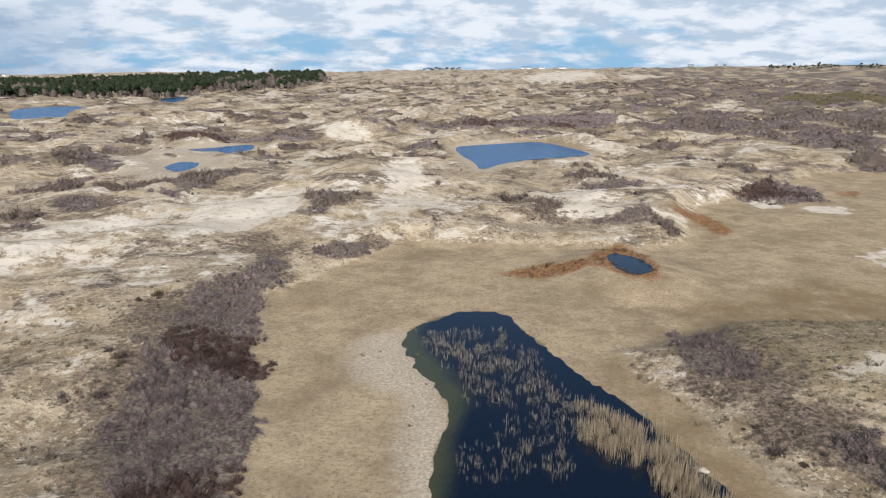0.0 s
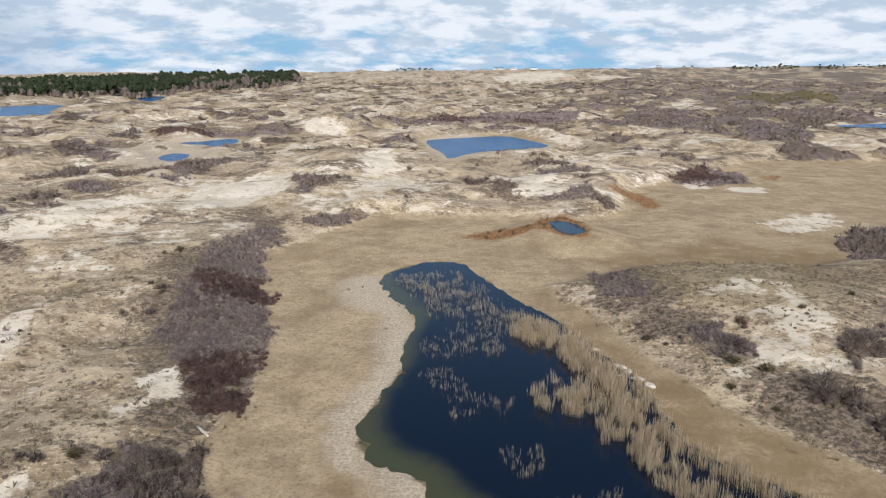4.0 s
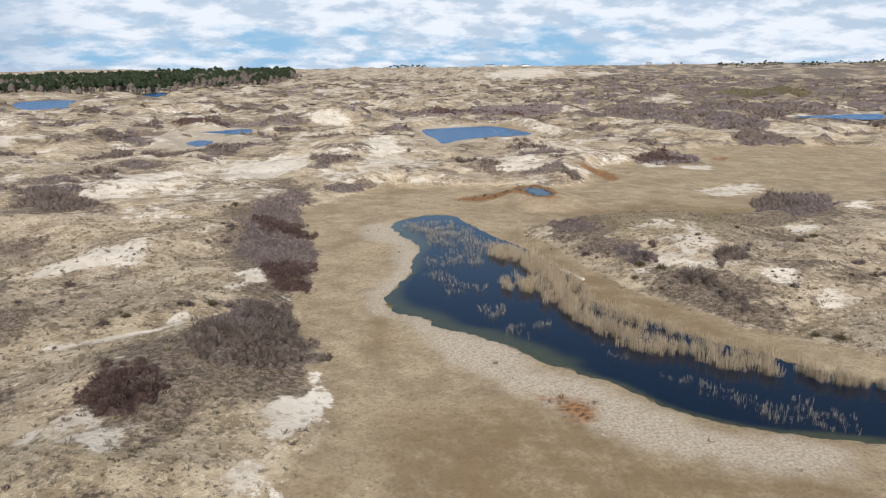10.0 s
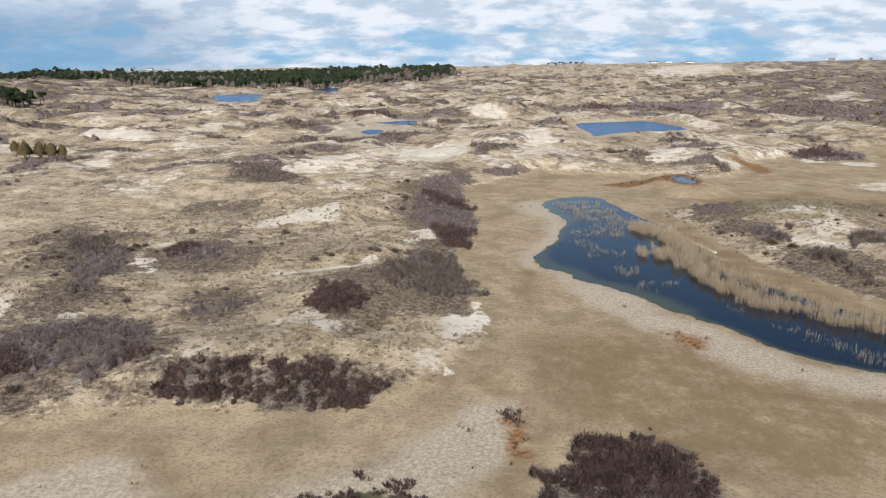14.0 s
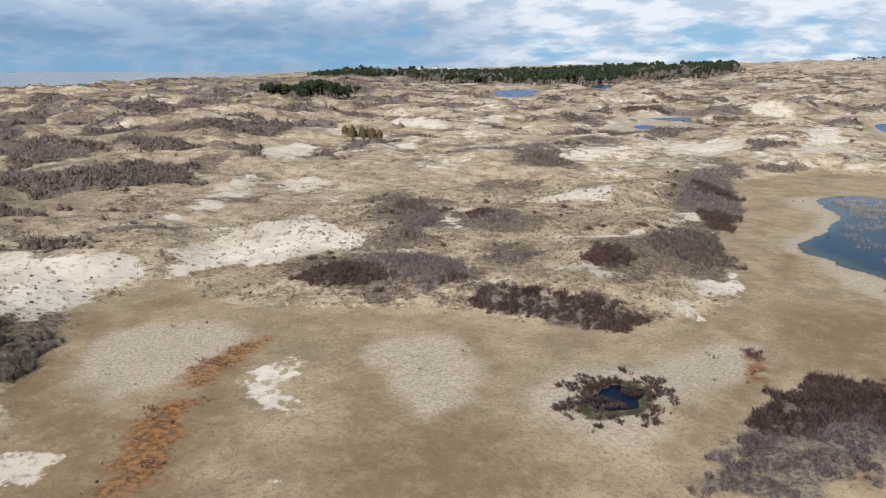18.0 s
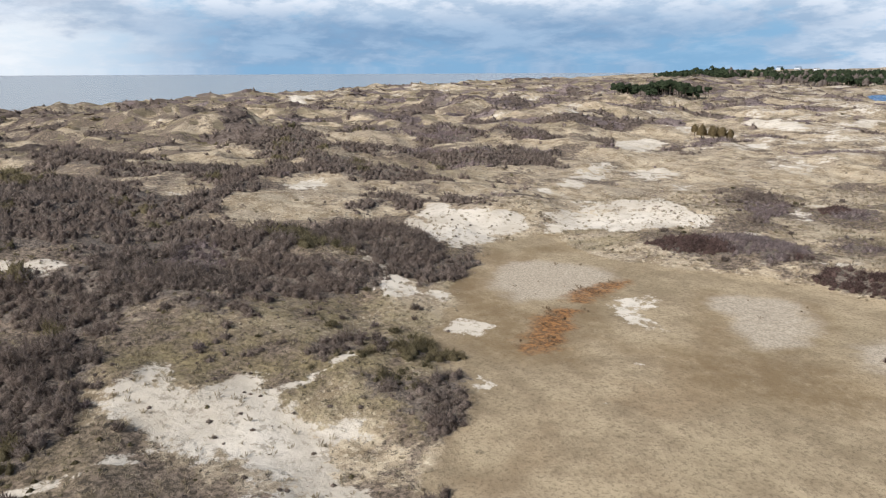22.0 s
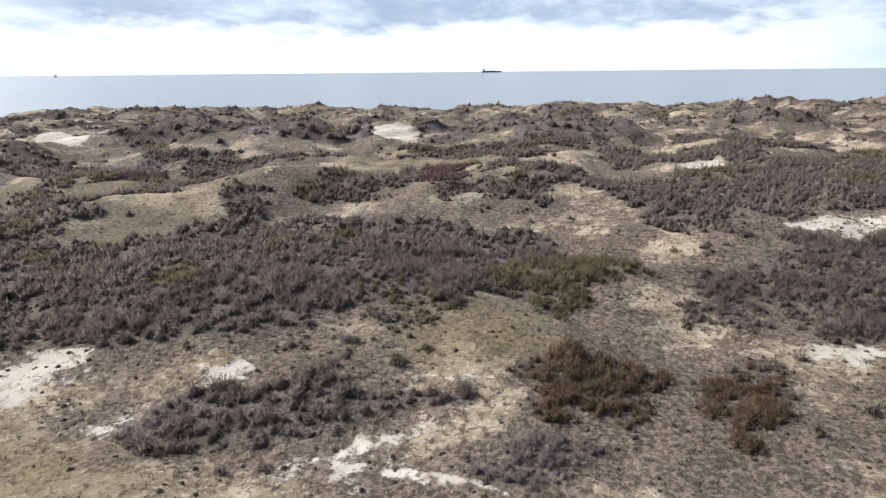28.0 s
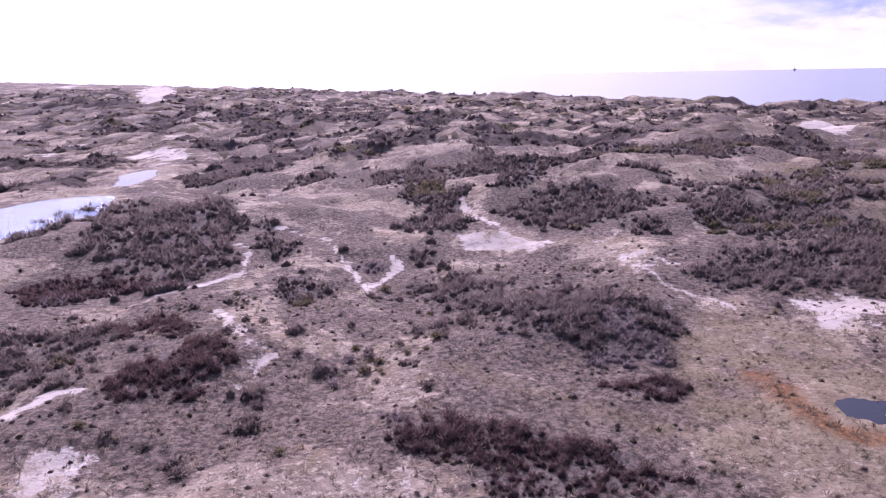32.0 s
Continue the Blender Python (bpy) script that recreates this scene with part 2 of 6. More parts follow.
zone("reeds", 13.9, 48.3, 18.2, 53.2, 23.2, 49.3, 25.6, 44.5, 26.6, 36.2, 27, 30.8, 30.4, 25.1, 35.5, 19.3, 40.9, 14.8, 47.3, 10.7, 45.6, 8.2, 39.3, 10.9, 35.7, 14.4, 31, 16.3, 27.2, 19.5, 25, 25.2, 22.6, 32.6, 20.7, 41.4, 15.5, 44.8)
zone("reeds", 16, 77, 22.7, 71.4, 25.3, 61.5, 27.3, 48, 28, 38.1, 25.3, 40.2, 22.9, 51.8, 19.3, 63.2, 14.1, 69.8)
zone("rust", 130.8, 233.5, 141.4, 238.2, 133.1, 225.7)
zone("rust", -50.6, -87.9, -59, -77.4, -59.7, -72.7, -56.5, -70.6, -51.7, -78.8, -47.6, -82.5, -48.5, -86.5)
zone("rust", -64.8, -66.3, -65.3, -55.5, -63.4, -51.9, -60.9, -59.6, -59.5, -68.8)
zone("rust", -4.8, -22.3, -3, -23.1, -2.6, -32.2, -4.5, -34.2, -5, -27.8)
zone("rust", 13.6, 4.7, 20.3, 1.3, 16.8, -2.2)
zone("sand", 259, 421.1, 319.4, 460.5, 382.8, 496.5, 345.4, 441.1, 297.4, 423.9, 258.1, 404.2)
zone("sand", 375.3, -1270.9, 571, -2194.6, 427, -1787.4, 296.1, -1127.7)
zone("sand", 814.6, -2098.3, 994.2, -2851.5, 713.2, -2016.9)
zone("sand", 308.9, 3076.5, 1195.7, 9103.3, 1887.1, 8986.2, 978.3, 4826.8, 408.3, 2763)
zone("sparse_reeds", -4.7, 99.5, 5.9, 96.8, 17.1, 77, 24.8, 66.3, 24.3, 58.6, 18.3, 63.2, 10.3, 73.4, -1.5, 89.8)
zone("sparse_reeds", 0.7, 68.3, 13.7, 66.5, 12.1, 60.3, 1.6, 60.5)
zone("sparse_reeds", 4.7, 45, 12, 47.1, 12.1, 43.7, 5.4, 42.8)
zone("sparse_reeds", 9.6, 32, 14, 34.6, 13.5, 31.1, 10.5, 30.3)
zone("sparse_reeds", 12.7, 23.3, 16.2, 22.5, 15.6, 21.2, 12.7, 21.2)
zone("sparse_reeds", 16.4, 27, 19.3, 27.7, 19, 26.1, 16.5, 25.7)
zone("sparse_reeds", 25.7, 18.9, 29.6, 17.5, 27.5, 13.4, 25.7, 15.2)
zone("sparse_reeds", 29.4, 10.2, 39.6, 3.1, 39.1, -1.2, 32.5, 3.6)
zone("sparse_reeds", 38.5, 0.4, 45, 2.6, 48.6, -2.2, 46.5, -6.1, 39.1, -4.3)
zone("sparse_reeds", -4.4, 101.3, 8, 102.8, 13.5, 90.8, 14.7, 83.5, 8.4, 86.9, 0.8, 90.5)
zone("sparse_reeds", 6.5, 81.7, 12.5, 83.4, 17.3, 74.3, 19.1, 68, 14.2, 71.6)
zone("sparse_reeds", 5.2, 71.5, 10.1, 75.6, 13.5, 67.9, 12, 62.4, 6.4, 63.4)
zone("sparse_reeds", 0.8, 90.5, 7, 88.7, 6.2, 77, 2.8, 77)
zone("sparse_reeds", -0.2, 57.2, 4.3, 57.1, 7.6, 51, 10.1, 46.7, 4.5, 46.8)
zone("sparse_reeds", 9.1, 35.6, 14.3, 37.1, 13.3, 30.9, 9.4, 31.7)
zone("sparse_reeds", 12.8, 27.5, 19.9, 28.7, 15.8, 23, 12.8, 23.7)
zone("swale", -84.1, -62.2, -75.1, -72.5, -66.7, -84.1, -63.4, -89.1)
zone("swale", -97.8, -43.4, -92, -28.9, -83.8, -32.7, -83.8, -43, -90, -54.7)
zone("swale", -50.6, -49, -43.8, -59.3, -36.5, -65.1, -29.8, -66.6)
zone("swale", -39.2, -39.6, -33.1, -44.6, -30.9, -53.1, -31.4, -61.9)
zone("swale", -9.2, -14.1, -2.3, -27.1, -4.3, -42.5, -7.6, -54.1)
zone("swale", -36.8, -73.5, -33, -65.9, -24.6, -63.3)
zone("swale", -7.7, 44.4, -7.8, 35.1, -5.7, 26.5)
zone("swale", -8.3, 42.9, -5.5, 27, -5.8, 15.1)
zone("swale", 3.4, -4.8, -2.1, -15.4, -2.8, -27.4)
zone("swale", -93.5, -61.1, -74.3, -70, -54.3, -89.3)
zone("drift", -35.1, -7.5, -29.4, -9, -27.9, -10.3, -31.1, -12.3, -36.2, -9.1)
zone("drift", -92, 119.7, -100.9, 168.9, -80.3, 180.6, -69.6, 208.5, -46.5, 201.4, -39.4, 169.7, -52.3, 151.8, -67.8, 141.1, -76.7, 129.4, -81.1, 114.4, -85.5, 111.6)
zone("drift", -24.1, 247.1, -12.7, 275.6, -5, 218.2, -7.3, 176.3, -17, 175.1, -20.8, 200.5)
zone("drift", 23.2, 211.2, 41.5, 228.9, 49.2, 205, 51.6, 184.4, 42, 176, 28.7, 180.8)
zone("drift", 50.9, 71.5, 57.8, 71.2, 59.7, 64.8, 54.2, 56.9, 49.9, 62.5)
zone("drift", 59, 47.1, 68.6, 46.8, 65.6, 39.7, 59.6, 40.7)
zone("drift", 90.2, 150.3, 106, 161.1, 122.6, 167, 111.3, 145, 92.6, 135.3)
zone("drift", 131.1, 134.9, 125.4, 113.6, 115.1, 98.3, 111.4, 101)
zone("drift", 66.6, 38.1, 74.2, 37.2, 70.5, 31.5, 65.5, 33.1)
zone("drift", 160.4, 1599.6, 262.6, 1997.8, 400.9, 2152.5, 378.2, 1734.8, 273.9, 1464.7, 170.4, 1290)
zone("drift", 418.2, 1789.4, 483.6, 1588.8, 425.1, 1431, 370.7, 1531.8)
zone("drift", 274.6, 755.9, 314.6, 796.9, 271.7, 629.7, 239.9, 593.5, 226.9, 609.9)
zone("drift", 191.4, 604.9, 227.7, 661.4, 211.4, 599.3, 176.8, 550.7)
zone("drift", -46.9, 634.9, -21.7, 637.5, -19.3, 509.2, -34.2, 517.7)
zone("drift", -88, 132.4, -95.3, 155.6, -78.9, 131.9, -78.5, 123.3, -81.1, 120.8)
zone("drift", 37.8, 216.3, 45.3, 205.6, 47.2, 189, 40.3, 181.8, 34.1, 189.7)
zone("drift", -277.6, 1049.8, -285.3, 1187.5, -212.6, 913.5, -202.5, 813.6)
zone("drift", -137.7, 899.1, -112.9, 1072.2, -88.1, 835.3, -112.9, 821.5)
zone("drift", -211.3, 366.7, -178.9, 339.5, -177.6, 331.2, -191.7, 336.9)
zone("drift", -49, 79.6, -49.6, 84.7, -42.9, 82.8, -42.7, 79.3, -47.7, 78.4)
zone("drift", -63, 108.2, -65.5, 118.4, -60.6, 114.5, -60.6, 107)
zone("drift", -42.5, -5.4, -36.3, -8.6, -29.6, -8.4, -31.3, -11.9, -37.6, -10.8)
zone("drift", -40.4, -80.9, -40.1, -77.1, -37, -76.1, -37.5, -79)
zone("drift", -79.1, -95.5, -81.3, -89.9, -77.4, -89, -75.8, -91.1, -78, -94.7)
zone("drift", -138.6, -6.5, -158.8, 21.3, -169.6, 41.1, -159.6, 42.1, -143.6, 18.9, -132.2, -2.3)
zone("drift", -157.2, 38.4, -151.8, 56.3, -134.1, 47.1, -135.7, 27.7)
zone("drift", -1.7, -234.3, -4, -228.6, -3.3, -227, -1.8, -231.3)
zone("drift", -43.1, -161.6, -49.8, -152.1, -40, -152.9, -38.8, -156.5, -40.6, -159)
zone("drift", 57.9, -311.2, 47.8, -309.3, 36.8, -298, 39.7, -292.7, 48, -297.6, 55.5, -303.1)
zone("drift", 30.3, -285.6, 24.7, -285, 24.6, -275.1, 31.6, -267, 32.3, -275.2)
zone("drift", 97, -244.2, 92.5, -251, 91.6, -249.3, 93.6, -246)
zone("drift", 117.6, -226.7, 112.8, -227.8, 109.1, -227.3, 108.1, -219.7, 114.4, -219.1)
zone("drift", 15.3, -254.6, 4.7, -254.4, 0.9, -248.4, 6.7, -241.4, 10.3, -244.5)
zone("drift", 40.3, 97.5, 42.9, 92, 40.5, 88, 38.7, 91)
zone("drift", 52.8, 72.3, 63.1, 68.9, 58.8, 58.5, 51.1, 57.6)
zone("mixed", 53.4, 28.3, 60.8, 31, 70.9, 32.2, 63, 20.1, 59.7, 23.4, 54.5, 25.8)
zone("mixed", 192.6, 1175.2, 359.9, 1537.2, 368.1, 1204.6, 547.5, 1292.6, 609.2, 995.9, 414, 672.7, 436.3, 907, 280.9, 774, 236.7, 972.7)
zone("mixed", -4.4, 243.8, 7, 224.7, 10, 208, 1.4, 204.8, -7.2, 210.5)
zone("mixed", -167.4, -65.1, -171.3, -51.2, -168, -31.3, -152.6, -19.6, -137.8, -23.1, -133.7, -14.2, -127.3, -17.6, -115.1, -36.4, -123.8, -43, -130.4, -53.3, -121.2, -62.9, -121.9, -70, -124.8, -80.9)
zone("mixed", -117, 21.4, -114.9, 34.2, -100.7, 42.4, -85.6, 30.1, -76.3, 9.9, -80.5, 2.2, -90.3, 2.3)
zone("mixed", -145.1, -84, -161.9, -59.7, -161.4, -32.5, -147.9, -8.1, -119.4, -21.5, -123.4, -45.8, -123.5, -62.3, -124.7, -83.2)
zone("mixed", -52.1, -119.5, -54.5, -112.2, -54.2, -106.4, -50.3, -99, -44.6, -100, -42.6, -103.9, -41.9, -110.6, -46.2, -115.9)
zone("mixed", -41.3, -152.7, -47.9, -147.4, -45, -140.9, -41.9, -132.3, -37.5, -131.1, -37.3, -133.5, -38.4, -141.9, -38.1, -147, -37, -150, -38.5, -153.2)
zone("mixed", -8.3, -228.7, -15.6, -222.2, -22.7, -211.9, -18.7, -207.9, -11.3, -207, -8.6, -215.2, -5.7, -224.5)
zone("mixed", -51, 72.6, -46.3, 99.4, -34.4, 85.4, -21.7, 57.5, -39.4, 53.9)
zone("mixed", 148.8, -299.9, 96.1, -314.5, 56.5, -319.7, 23.3, -271.1, 61.8, -241.9, 80.7, -236.4, 99.7, -218.2, 114.4, -219.1)
zone("mixed", 44.3, 68.6, 55.3, 72.4, 61.6, 68.2, 44.4, 41.2, 41.1, 43.5, 41.6, 53)
zone("mixed", -73.3, -115.4, -72, -110.2, -71.1, -101.9, -60.2, -100.6, -54.3, -97.6, -45.8, -98.6, -43.2, -102.6, -45.9, -108.9, -55.1, -119.9)
zone("moss", -62.7, 5, -53.9, 10.9, -53, 7.2, -59.8, 3.2)
zone("moss", -32.9, -15.2, -28.2, -12.6, -28.4, -16.2, -32, -17.4)
zone("moss", -72.6, -136.3, -79.2, -122.4, -80, -108.8, -76.3, -94.8, -68.1, -90.9, -61.8, -97.6, -60.8, -107.5, -58.9, -116.9, -62.8, -126.7, -63.4, -136.9)
zone("moss", -55.4, -246.4, -62.4, -238.7, -58.5, -235, -53.1, -243.4)
zone("moss", -26.7, -211.3, -37.5, -204.4, -38.8, -195.7, -24.9, -192.7, -19, -197.4, -19.6, -204.9)
zone("moss", -143.5, -313.4, -179, -306.8, -184.2, -277.5, -154.7, -257.5, -129.7, -265.4, -120.9, -284.2)
zone("moss", 57.1, 122.4, 72.1, 129.4, 80.7, 122.5, 73.2, 110, 62.1, 110)
zone("moss", 2, -3.7, 19.5, -1.5, 41.7, -8.3, 31.9, -29.5, 20, -29.3, 16.6, -26.6, 7.6, -26.2, 4.1, -21)
zone("moss", 39.3, 111, 66.4, 123.1, 95.5, 118.6, 63.7, 71.4, 44.9, 75.2)
zone("moss", -79.9, -113.9, -79.6, -104.8, -74.9, -99, -66.9, -99.6, -65.2, -109.5, -68.7, -116.6)
zone("olive", -59.7, -102.6, -62, -96.5, -56.8, -96.7, -52.9, -100.1, -55.6, -103)
zone("olive", -51.6, -211.4, -62.1, -205.6, -72.5, -198.9, -66, -189, -60.1, -184.9, -51, -192.1, -35.9, -193.1, -38.2, -198.2, -45.9, -202.9)
zone("olive", 422.2, 907.6, 519.9, 1001, 566.6, 924.1, 468.7, 762.2, 376.1, 720.7)
zone("olive", -60.9, -104.1, -60.9, -100.3, -55.7, -96.9, -52.7, -96.5, -53.1, -100.2, -57.4, -103.7)
zone("pale", 1.6, 337.6, 7.4, 277.6, 9.7, 257.7, 16.8, 258, 23.7, 270.2, 37.5, 275.2, 62.9, 303.6, 65.3, 326.2, 31.8, 366.4, 7.9, 352.3)
zone("plum", -42.5, 108.8, -36.5, 140.4, -30.4, 130.4, -32.8, 117.6, -20.4, 69.9, -20.2, 57.5, -19.5, 43.5, -23.6, 41.3, -29.6, 52.4, -37.5, 67.3, -38.5, 80.8)
zone("plum", -38.2, -0.5, -38.6, 5.1, -36.9, 9.5, -32, 6.8, -28.3, 1.4, -28.4, -1.4, -30.1, -4.1, -33.1, -5.5)
zone("plum", -29.7, 147.1, -24.1, 150.1, -15.6, 152, -16.9, 145.4, -26.5, 140.3)
zone("plum", 33.6, 101.8, 40.8, 96.9, 41.1, 85.1, 35.1, 78.4, 30.8, 84.4)
zone("plum", 38.7, 65.4, 44.7, 66.6, 47.7, 59.4, 44.8, 54.1, 40.8, 57.7)
zone("plum", 90.1, 221.4, 113.7, 247.6, 128.6, 245.3, 119.8, 217.6, 100.3, 209.4, 91.2, 217.1)
zone("plum", -17.5, 459, 20.9, 453.3, 95.6, 576.8, 121.2, 510.4, 102, 442.9, 36.3, 421.2, -4.1, 410.4)
zone("plum", -162.9, 379.1, -136.9, 367.4, -120.1, 379.6, -114.4, 351.9, -138.5, 347.7)
zone("plum", -112.2, 196.1, -107.1, 202.3, -95, 190.7, -96.4, 178, -104.7, 182.4)
zone("plum", -30.4, 146.9, -23.9, 149, -16.5, 149.7, -18.3, 144.2, -26.2, 140.9)
zone("plum", -47.1, -27.7, -46.3, -22.6, -42.6, -20.8, -36.6, -20.9, -32.2, -18.5, -26.1, -18.9, -20.6, -20.2, -19, -21.6, -21.8, -25, -27.3, -28.1, -31.1, -28.9, -36.4, -27.9, -42, -28.8)
zone("plum", -56.5, -4.5, -55.3, 1.6, -50.3, 3.7, -48.9, -0.7, -53.4, -3.5)
zone("plum", -79.9, 29.2, -78, 35.8, -66.6, 36.5, -65.8, 26.1, -72.5, 24.5)
zone("plum", -77.4, -34.6, -78.5, -23.8, -72.5, -17, -67.8, -7.9, -59.8, -5.7, -53.1, -17.3, -56, -25.9, -65.3, -30, -69.9, -33.9)
zone("plum", -129.7, -265.4, -135.1, -256.5, -102.1, -239.2, -95.1, -245.3)
zone("plum", 5.2, -189.8, -2.5, -188.5, -6.2, -184.9, -6.3, -180.8, 1.3, -181.4, 3.6, -182.7, 6.5, -188.1)
zone("plum", -102.7, -373.3, -114.9, -365.3, -96.8, -339.8, -73.4, -328.7)
zone("plum", 115.1, -265.8, 110.9, -270, 105, -261.8, 108.1, -257.3)
zone("plum", 143.2, -286.4, 141.5, -296.4, 127.4, -297, 111.8, -288, 126.4, -286.3, 134.2, -277.5)
zone("plum", 111.8, -239.3, 109.7, -248.5, 104.1, -256.7, 98, -252.9, 96.5, -246.7, 101.5, -238.6, 107.7, -235.5)
zone("plum", 80.3, -231.1, 74.3, -227.8, 65.9, -225.3, 60.4, -222.6, 54.7, -216.8, 51.6, -211.4, 52.9, -210.1, 69.1, -212.4, 73.5, -217.1, 78.4, -223.4)
zone("plum", 52.8, -230.9, 45.9, -233.6, 42.2, -229.8, 48, -226.1)
zone("plum", -38.4, 90, -34.6, 109, -28.5, 93.2, -22.9, 79.6, -21.5, 66, -21.2, 57.6, -25.2, 55.8, -29.3, 69.5, -36.8, 81.9)
zone("plum", 32.1, 90.3, 39.1, 96.4, 42.1, 83.1, 37.8, 76.7, 33, 81.8)
zone("plum", 39.5, 66.8, 47, 67.6, 42.5, 60, 39.4, 61.1)
zone("plum", -4.1, -50.9, -3.2, -42.5, -0.6, -33.7, 3.4, -28.2, 8.8, -26.9, 13, -30.6, 15.1, -35.6, 14.8, -44.4)
zone("plum", -5.3, -61, -3.8, -51.6, -1.1, -41, 3.2, -31.6, 9.8, -23.5, 9.7, -53.3)
zone("red", -18, -193.2, -25.8, -189.9, -29.2, -183.3, -28.5, -177.4, -21.4, -178.1, -15.9, -183.4, -13.7, -188.8)
zone("red", -28.8, -172.7, -36.2, -168.8, -36.1, -163.4, -26.8, -163.2, -20.8, -167, -22.1, -171.3)
zone("rust", 11.2, 133.9, 20.1, 140.9, 29.1, 139.2, 37.4, 154.6, 41.2, 154.4, 41.6, 132.3, 39.4, 124.6, 35.2, 122.7, 32.8, 125.7, 29.8, 131.6, 21.1, 132, 14.3, 130.6)
zone("rust", 63.3, 193.2, 72.6, 196.1, 73.4, 177.4, 68.5, 168.6, 66.5, 183.2, 60.3, 185.9)
zone("rust", 33.3, -234.1, 31, -231.2, 33, -221, 31.5, -215, 27.8, -214, 30.5, -211.8, 34, -213.6, 35.8, -218.9, 35.7, -226)
zone("sand", -70.9, 55.6, -66.7, 65.5, -59.3, 68.6, -58.7, 82.6, -54.9, 64.1, -52.7, 54.6, -60.8, 53, -66, 51.8)
zone("sand", -33.4, 49.9, -30.4, 55.9, -27.3, 48.3, -29.6, 44, -32, 39.6, -32, 46.4)
zone("sand", -17.8, -2, -15.4, 5.7, -15.1, 11.3, -11.9, 7.7, -10.2, -0.9, -12.2, -2.7, -14.4, -8.1, -17, -7.5)
zone("sand", -67.1, 174.9, -63.3, 199.9, -48.8, 202.4, -41.4, 170.8, -51.1, 154.2, -57.9, 146.9)
zone("sand", 39, 228.5, 43.3, 210.3, 40.1, 182.9, 34.3, 185.2)
zone("sand", -37.3, 26.6, -36.6, 30.2, -35.4, 28.9, -35.3, 24.3)
zone("sand", 87.6, 86.2, 92.8, 84, 90.1, 80.5, 84.9, 80.3)
zone("sand", 95.1, 218, 105.3, 223.4, 101.3, 206, 92.4, 206.2)
zone("sand", 108.3, 209.4, 121, 209.4, 115.4, 196.4, 105.7, 199.8)
zone("sand", 173.4, 1546.5, 252.7, 1813.4, 386.2, 2072.3, 375.2, 1785.4, 278.3, 1554.1)
zone("sand", -63.7, 363.2, -65, 390.4, -50.3, 386.3, -40.1, 376.6, -49.9, 358.8)
zone("sand", -60.7, 154.2, -65.5, 178.9, -60.5, 208.8, -45.3, 202.8, -37.4, 176.2, -43.6, 168.7, -52.4, 160.7, -54.6, 148)
zone("sand", -18.7, 204.3, -22.7, 273.4, -11.8, 278.4, -8.2, 212.6, -15, 198.7)
zone("sand", -49, -21.6, -46.4, -17.8, -44.8, -14.9, -44.8, -19.4, -46.7, -20.9, -47.7, -22.6)
zone("sand", -18.7, -14.4, -16.2, -10.1, -14.9, 0.1, -13.4, 6.1, -10.4, 2, -13.8, -7.4, -14.1, -14.1, -16.4, -16.1)
zone("sand", -224.9, 207.4, -238, 245.9, -198.3, 213.3, -193.4, 197, -217.3, 204.2)
zone("sand", -195.3, 257.8, -202.5, 295.4, -183.1, 254.7, -187, 247.8)
zone("sand", -80.7, 18.1, -83.8, 28.3, -74.4, 19.7, -75.2, 13.9)
zone("sand", -178.4, 138, -171.4, 143.4, -165.8, 136.9, -162.6, 120.1)
zone("sand", -118, -68.3, -127.9, -54.7, -120.4, -51.7, -118.8, -48.8, -109.1, -41, -102.2, -45.6, -99.8, -55.4, -96.4, -69.1, -102.4, -70.6)
zone("sand", -102.2, -40.8, -110.1, -31.4, -109.4, -12, -116, 15.5, -94.2, -5.3, -83.9, -3.9, -80, -11, -86.6, -21.4, -86.3, -30, -95.9, -33.1, -96.9, -43.7)
zone("sand", -54.8, -66.3, -58.2, -60.9, -56.8, -55.5, -53.3, -60.4, -50.7, -64.3, -46.3, -65.4, -44.5, -67.9, -50, -68)
zone("sand", -62.7, -92.4, -64.3, -88.2, -59.4, -85.5, -58.2, -88.4, -57.2, -91.5, -58.8, -93.2)
zone("sand", -77.8, -86, -76.3, -83.1, -71.7, -85.9, -74.7, -86.9)
zone("sand", -96, -89.7, -96.3, -86.3, -87, -87.3, -88.3, -89)
zone("sand", -209.3, 88.6, -208.4, 112.9, -189.6, 99.3, -177.8, 63.5)
zone("sand", -226.9, 205.4, -237.7, 251.3, -201.5, 213.2, -195.6, 192.6, -216.7, 202.1)
zone("sand", -58.7, -137.7, -66.8, -130.4, -63.3, -128.9, -56.1, -128.5, -61, -121, -53.2, -119.8, -46.8, -117.1, -43.1, -112.9, -41.5, -113.8, -41.5, -118.1, -37.4, -118.6, -30.5, -118.1, -24.7, -119.5, -23.1, -121.5, -26.9, -131.6, -34.5, -128.8, -37.8, -124.9, -42.2, -127.2, -46.6, -131, -50.1, -135.3)
zone("sand", -100.1, -167.4, -108.7, -157.4, -110.7, -146.4, -108.1, -138.4, -103, -139.4, -104.6, -146.7, -97.4, -152.3, -96.5, -155.6, -100.3, -157.2, -99.9, -162.8)
zone("sand", -95.5, -87.4, -96.3, -84.5, -83.6, -87.5, -78.6, -88, -80.1, -95.1, -84.1, -91.4)
zone("sand", -44.8, -99.1, -45.4, -96, -42.7, -97.5, -41.9, -100.2)
zone("sand", -167.2, -80, -169.9, -69.1, -158.1, -70.4, -156.4, -81.3)
zone("sand", -715.7, 113.3, -690.4, 133.2, -591.3, 85.8, -532.4, 53.4)
zone("sand", 8.9, -254, 3.5, -252.8, 2.4, -245.1, 4.9, -243.9, 9.6, -244.9, 12.9, -243.1, 14.1, -245.5)
